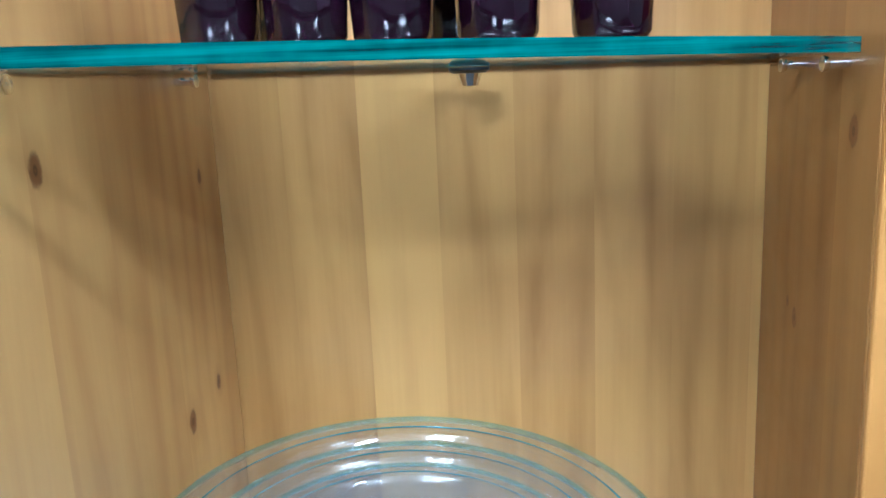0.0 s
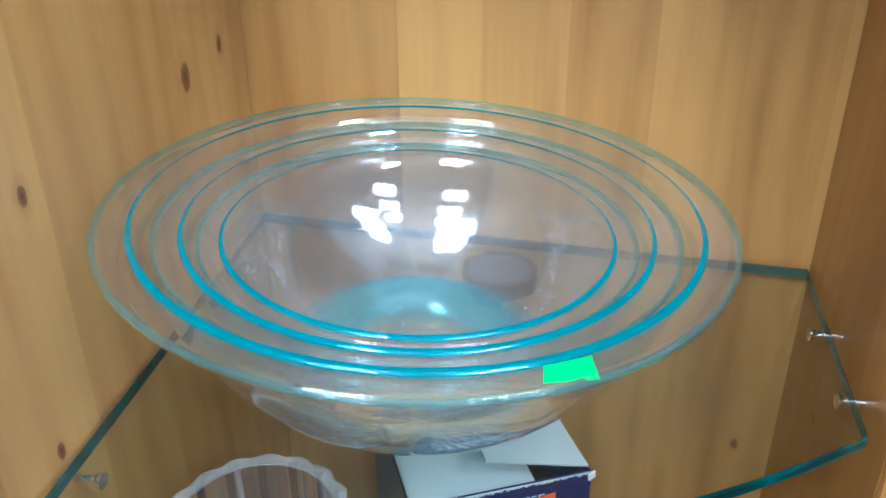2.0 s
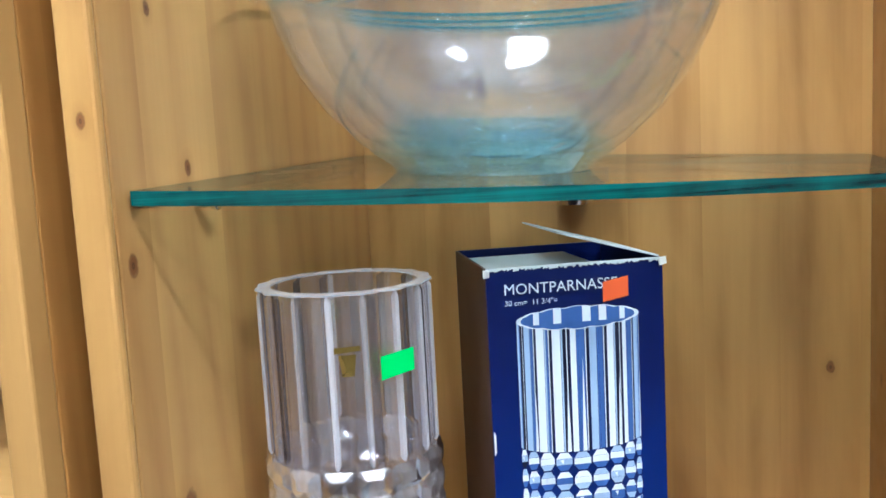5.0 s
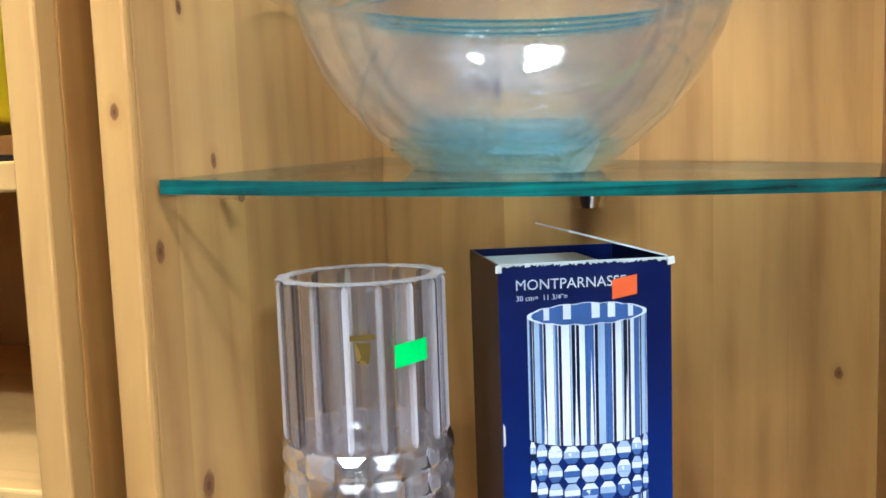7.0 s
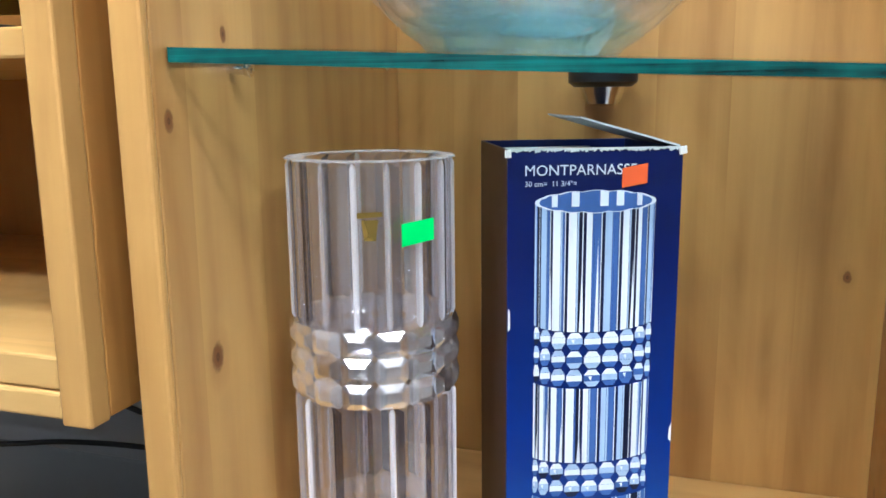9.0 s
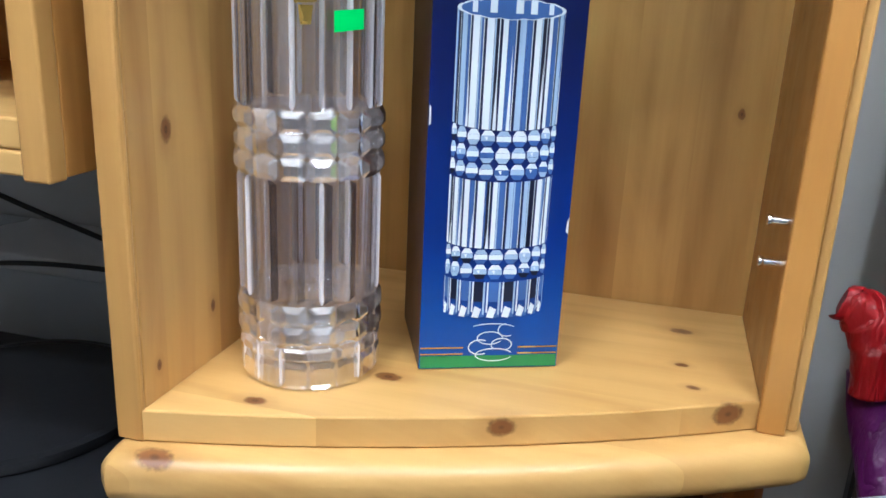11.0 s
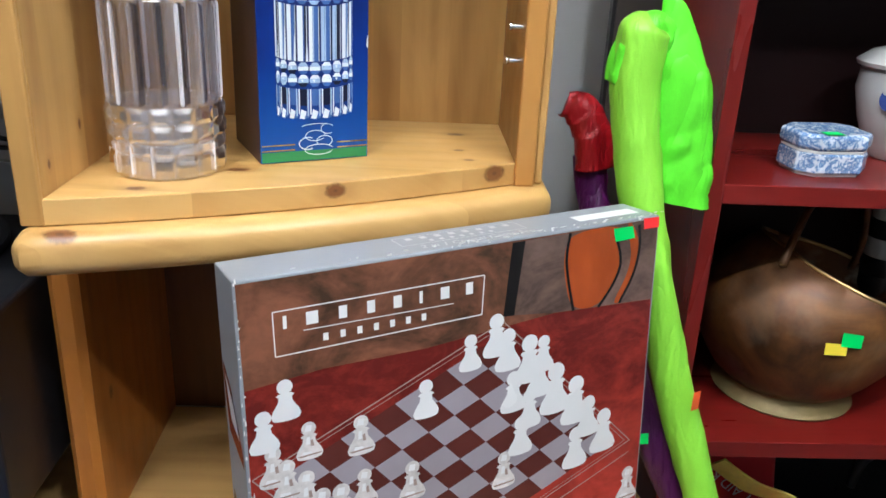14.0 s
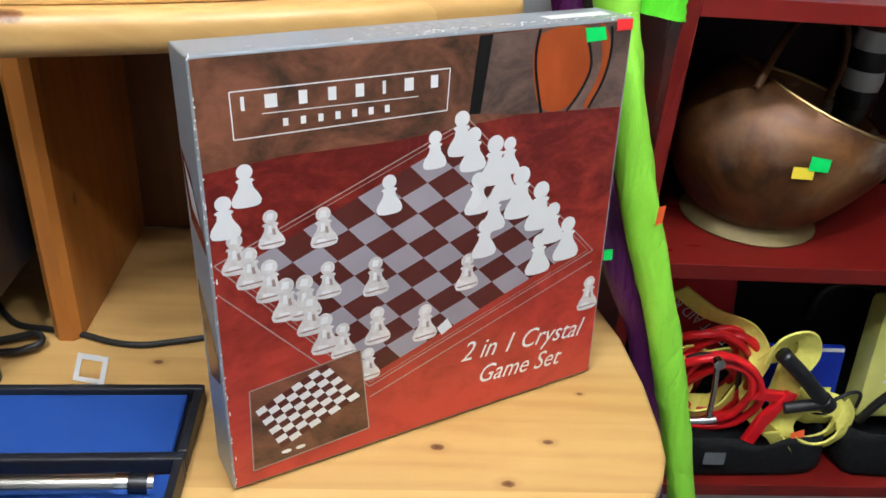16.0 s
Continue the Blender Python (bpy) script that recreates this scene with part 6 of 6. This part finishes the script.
def strap(pts, w, parent):
    """Flat webbing along a line."""
    dense = [Vector(p) for p in pts]
    fine = []
    for i in range(len(dense) - 1):
        p0, p1, p2, p3 = dense[max(i - 1, 0)], dense[i], dense[i + 1], dense[min(i + 2, len(dense) - 1)]
        for k in range(8):
            t = k / 8
            fine.append(0.5 * ((2 * p1) + (p2 - p0) * t + (2 * p0 - 5 * p1 + 4 * p2 - p3) * t * t + (3 * p1 - p0 - 3 * p2 + p3) * t ** 3))
    fine.append(dense[-1])
    bm = bmesh.new()
    prev = None
    for i, p in enumerate(fine):
        d = (fine[min(i + 1, len(fine) - 1)] - fine[max(i - 1, 0)]).normalized()
        side = Vector((d.z, 0.55, -d.x)).normalized() * w / 2
        n = d.cross(side).normalized() * 0.0018
        wob = Vector((0, noise.noise(p * 60) * 0.004, 0))
        ring_v = [bm.verts.new(p + side + n + wob), bm.verts.new(p - side + n), bm.verts.new(p - side - n), bm.verts.new(p + side - n + wob)]
        if prev:
            for k in range(4):
                bm.faces.new((prev[k], prev[(k + 1) % 4], ring_v[(k + 1) % 4], ring_v[k]))
        else:
            bm.faces.new(ring_v[::-1])
        prev = ring_v
    bm.faces.new(prev)
    bmesh.ops.recalc_face_normals(bm, faces=bm.faces[:])
    part("strap_loop", bm, M_STRAP, parent, smooth=True, auto=50)


tow = thing("tow_strap", "yellow webbing tow strap in loose loops", "strap")
strap([(0.80, 0.30, -0.50), (0.855, 0.29, -0.535), (0.91, 0.27, -0.548), (0.935, 0.25, -0.585), (0.928, 0.245, -0.63), (0.945, 0.24, -0.69), (0.985, 0.23, -0.73), (1.03, 0.225, -0.74), (1.075, 0.225, -0.72), (1.085, 0.23, -0.68), (1.05, 0.24, -0.66)], 0.032, tow)
strap([(0.94, 0.255, -0.60), (0.965, 0.25, -0.565), (0.99, 0.25, -0.58), (0.985, 0.25, -0.63), (0.99, 0.245, -0.68), (1.04, 0.235, -0.70), (1.08, 0.235, -0.70)], 0.030, tow)
strap([(0.975, 0.215, -0.715), (1.005, 0.21, -0.755), (1.0, 0.208, -0.775), (0.965, 0.207, -0.772)], 0.026, tow)
strap([(0.80, 0.285, -0.63), (0.83, 0.28, -0.60), (0.86, 0.28, -0.61), (0.90, 0.275, -0.60), (0.925, 0.27, -0.64), (0.90, 0.275, -0.70), (0.84, 0.28, -0.71)], 0.030, tow)
for i in range(4):
    grow = 1.0 + 0.13 * i
    strap([(1.045 + 0.048 * grow * math.cos(a), 0.222 + 0.004 * i + 0.012 * math.sin(a), -0.704 + 0.034 * grow * math.sin(a)) for a in [2 * math.pi * k / 12 + 0.4 * i for k in range(12)]], 0.026, tow)
strap([(0.80, 0.262, -0.60), (0.825, 0.258, -0.645), (0.815, 0.256, -0.69), (0.85, 0.256, -0.715), (0.90, 0.258, -0.70), (0.925, 0.262, -0.655)], 0.034, tow)
strap([(0.945, 0.232, -0.585), (0.955, 0.232, -0.545), (0.985, 0.232, -0.535), (1.0, 0.232, -0.565), (0.985, 0.232, -0.61), (0.99, 0.232, -0.65)], 0.034, tow)
part("price_sticker", flat([[(0, 0), (0.022, 0.006), (0.02, 0.02), (-0.002, 0.012)]], pose(1.005, 0.206, -0.722, 75, 0, 0)), M_ORANGE_TAG, tow, "orange price sticker")

torch = thing("black_torch", "black cylindrical torch lying over the straps", "torch")
part("barrel", tube([(0.948, 0.215, -0.556), (0.985, 0.214, -0.590), (1.035, 0.213, -0.640)], 0.0125, 18), M_BLACK, torch, smooth=True)
part("cap", tube([(1.0355, 0.213, -0.6405), (1.050, 0.213, -0.655)], 0.0145, 18), M_BLACK, torch, smooth=True)
part("grip", tube([(0.978, 0.212, -0.66), (1.01, 0.21, -0.652), (1.05, 0.211, -0.648)], 0.0095, 14), M_RUBBER, torch, smooth=True)
cable("torch_lead", "thin black lead beside the torch", [(1.05, 0.212, -0.645), (1.085, 0.22, -0.632), (1.105, 0.225, -0.64), (1.11, 0.23, -0.67)], 0.003)

kit = thing("first_aid_pouch", "dark red first aid pouch with white lettering", "pouch", Matrix.Translation((0.862, 0.352, S3 + 0.001)))
part("pouch", moved(prism([(-0.085, 0.0), (0.02, 0.0), (0.06, 0.21), (0.035, 0.385), (-0.085, 0.395)], -0.02, 0.02, 0.01, 3), Matrix.Rotation(radians(90), 4, "X")), plain("dark_red_nylon", (0.50, 0.010, 0.018), 0.55, 0, 0.2, 60, 0.3), kit, smooth=True, auto=50)
part("lettering", text_bm("FIRST AID KIT", 0.02, pose(0.060, -0.0208, 0.182, 90, 0, 0) @ Matrix.Rotation(radians(143), 4, "Z"), width=0.155), M_PRINT_WHITE, kit, "white lettering")
part("toggle", moved(lathe([(0, 0), (0.006, 0), (0.007, 0.01), (0.004, 0.02), (0, 0.021)], 12), pose(0.050, -0.026, 0.352, 60, 30, 0)), M_WHITE, kit, "white cord toggle")

pack = thing("blue_pack", "blue plastic packet with a small red and white badge", "packet", pose(1.045, 0.285, S3 + 0.086, -10, 0, 0))
part("bag", prism([(-0.07, -0.006), (0.06, -0.006), (0.06, 0.006), (-0.07, 0.006)], 0.0, 0.112, 0.004), plain("blue_packet", (0.01, 0.035, 0.42), 0.25, 0, 0.2, 20, 0.1), pack)
part("badge", flat([[(0.018 * math.cos(a), 0.018 * math.sin(a)) for a in [2 * math.pi * i / 20 for i in range(20)]]], pose(-0.005, -0.0065, 0.084, 90, 0, 0)), M_RED_TAG, pack, "red round badge")
part("badge_bar", flat([[(-0.010, -0.004), (0.010, -0.004), (0.010, 0.004), (-0.010, 0.004)]], pose(-0.005, -0.0070, 0.084, 90, 0, 0)), M_WHITE, pack)
part("white_edge", flat([[(-0.068, 0.102), (0.058, 0.102), (0.058, 0.109), (-0.068, 0.109)]], pose(0, -0.0068, 0, 90, 0, 0)), M_WHITE, pack)

ypack = thing("yellow_pack", "clear packet of yellow cloth with white print", "packet", pose(1.20, 0.262, S3 + 0.088, -8, 0, 0))
part("bag", prism([(-0.075, -0.02), (0.10, -0.02), (0.10, 0.02), (-0.075, 0.02)], 0.0, 0.22, 0.015, 3), plain("yellow_packet", (0.72, 0.72, 0.20), 0.25, 0, 0.35, 24, 0.4), ypack, smooth=True, auto=50)
for i in range(9):
    part("print_bar", flat([[(-0.045, 0.175 - 0.013 * i), (0.02 + 0.004 * (i % 3), 0.177 - 0.013 * i), (0.02 + 0.004 * (i % 3), 0.182 - 0.013 * i), (-0.045, 0.180 - 0.013 * i)]], pose(0, -0.0208, 0, 90, 0, 0)), M_WHITE, ypack)

dark = thing("black_holdall", "large black holdall at the back of the shelf", "bag", pose(1.05, 0.415, S3 + 0.001))
part("carry_loop", tube([(0.02, -0.037, 0.20), (0.03, -0.045, 0.26), (0.08, -0.047, 0.28), (0.13, -0.045, 0.26), (0.14, -0.037, 0.20)], 0.008, 10), M_RUBBER, dark, smooth=True)
part("body", prism([(-0.16, -0.035), (0.36, -0.035), (0.36, 0.045), (-0.16, 0.045)], 0.0, 0.37, 0.02, 3), M_BAG, dark, smooth=True, auto=50)
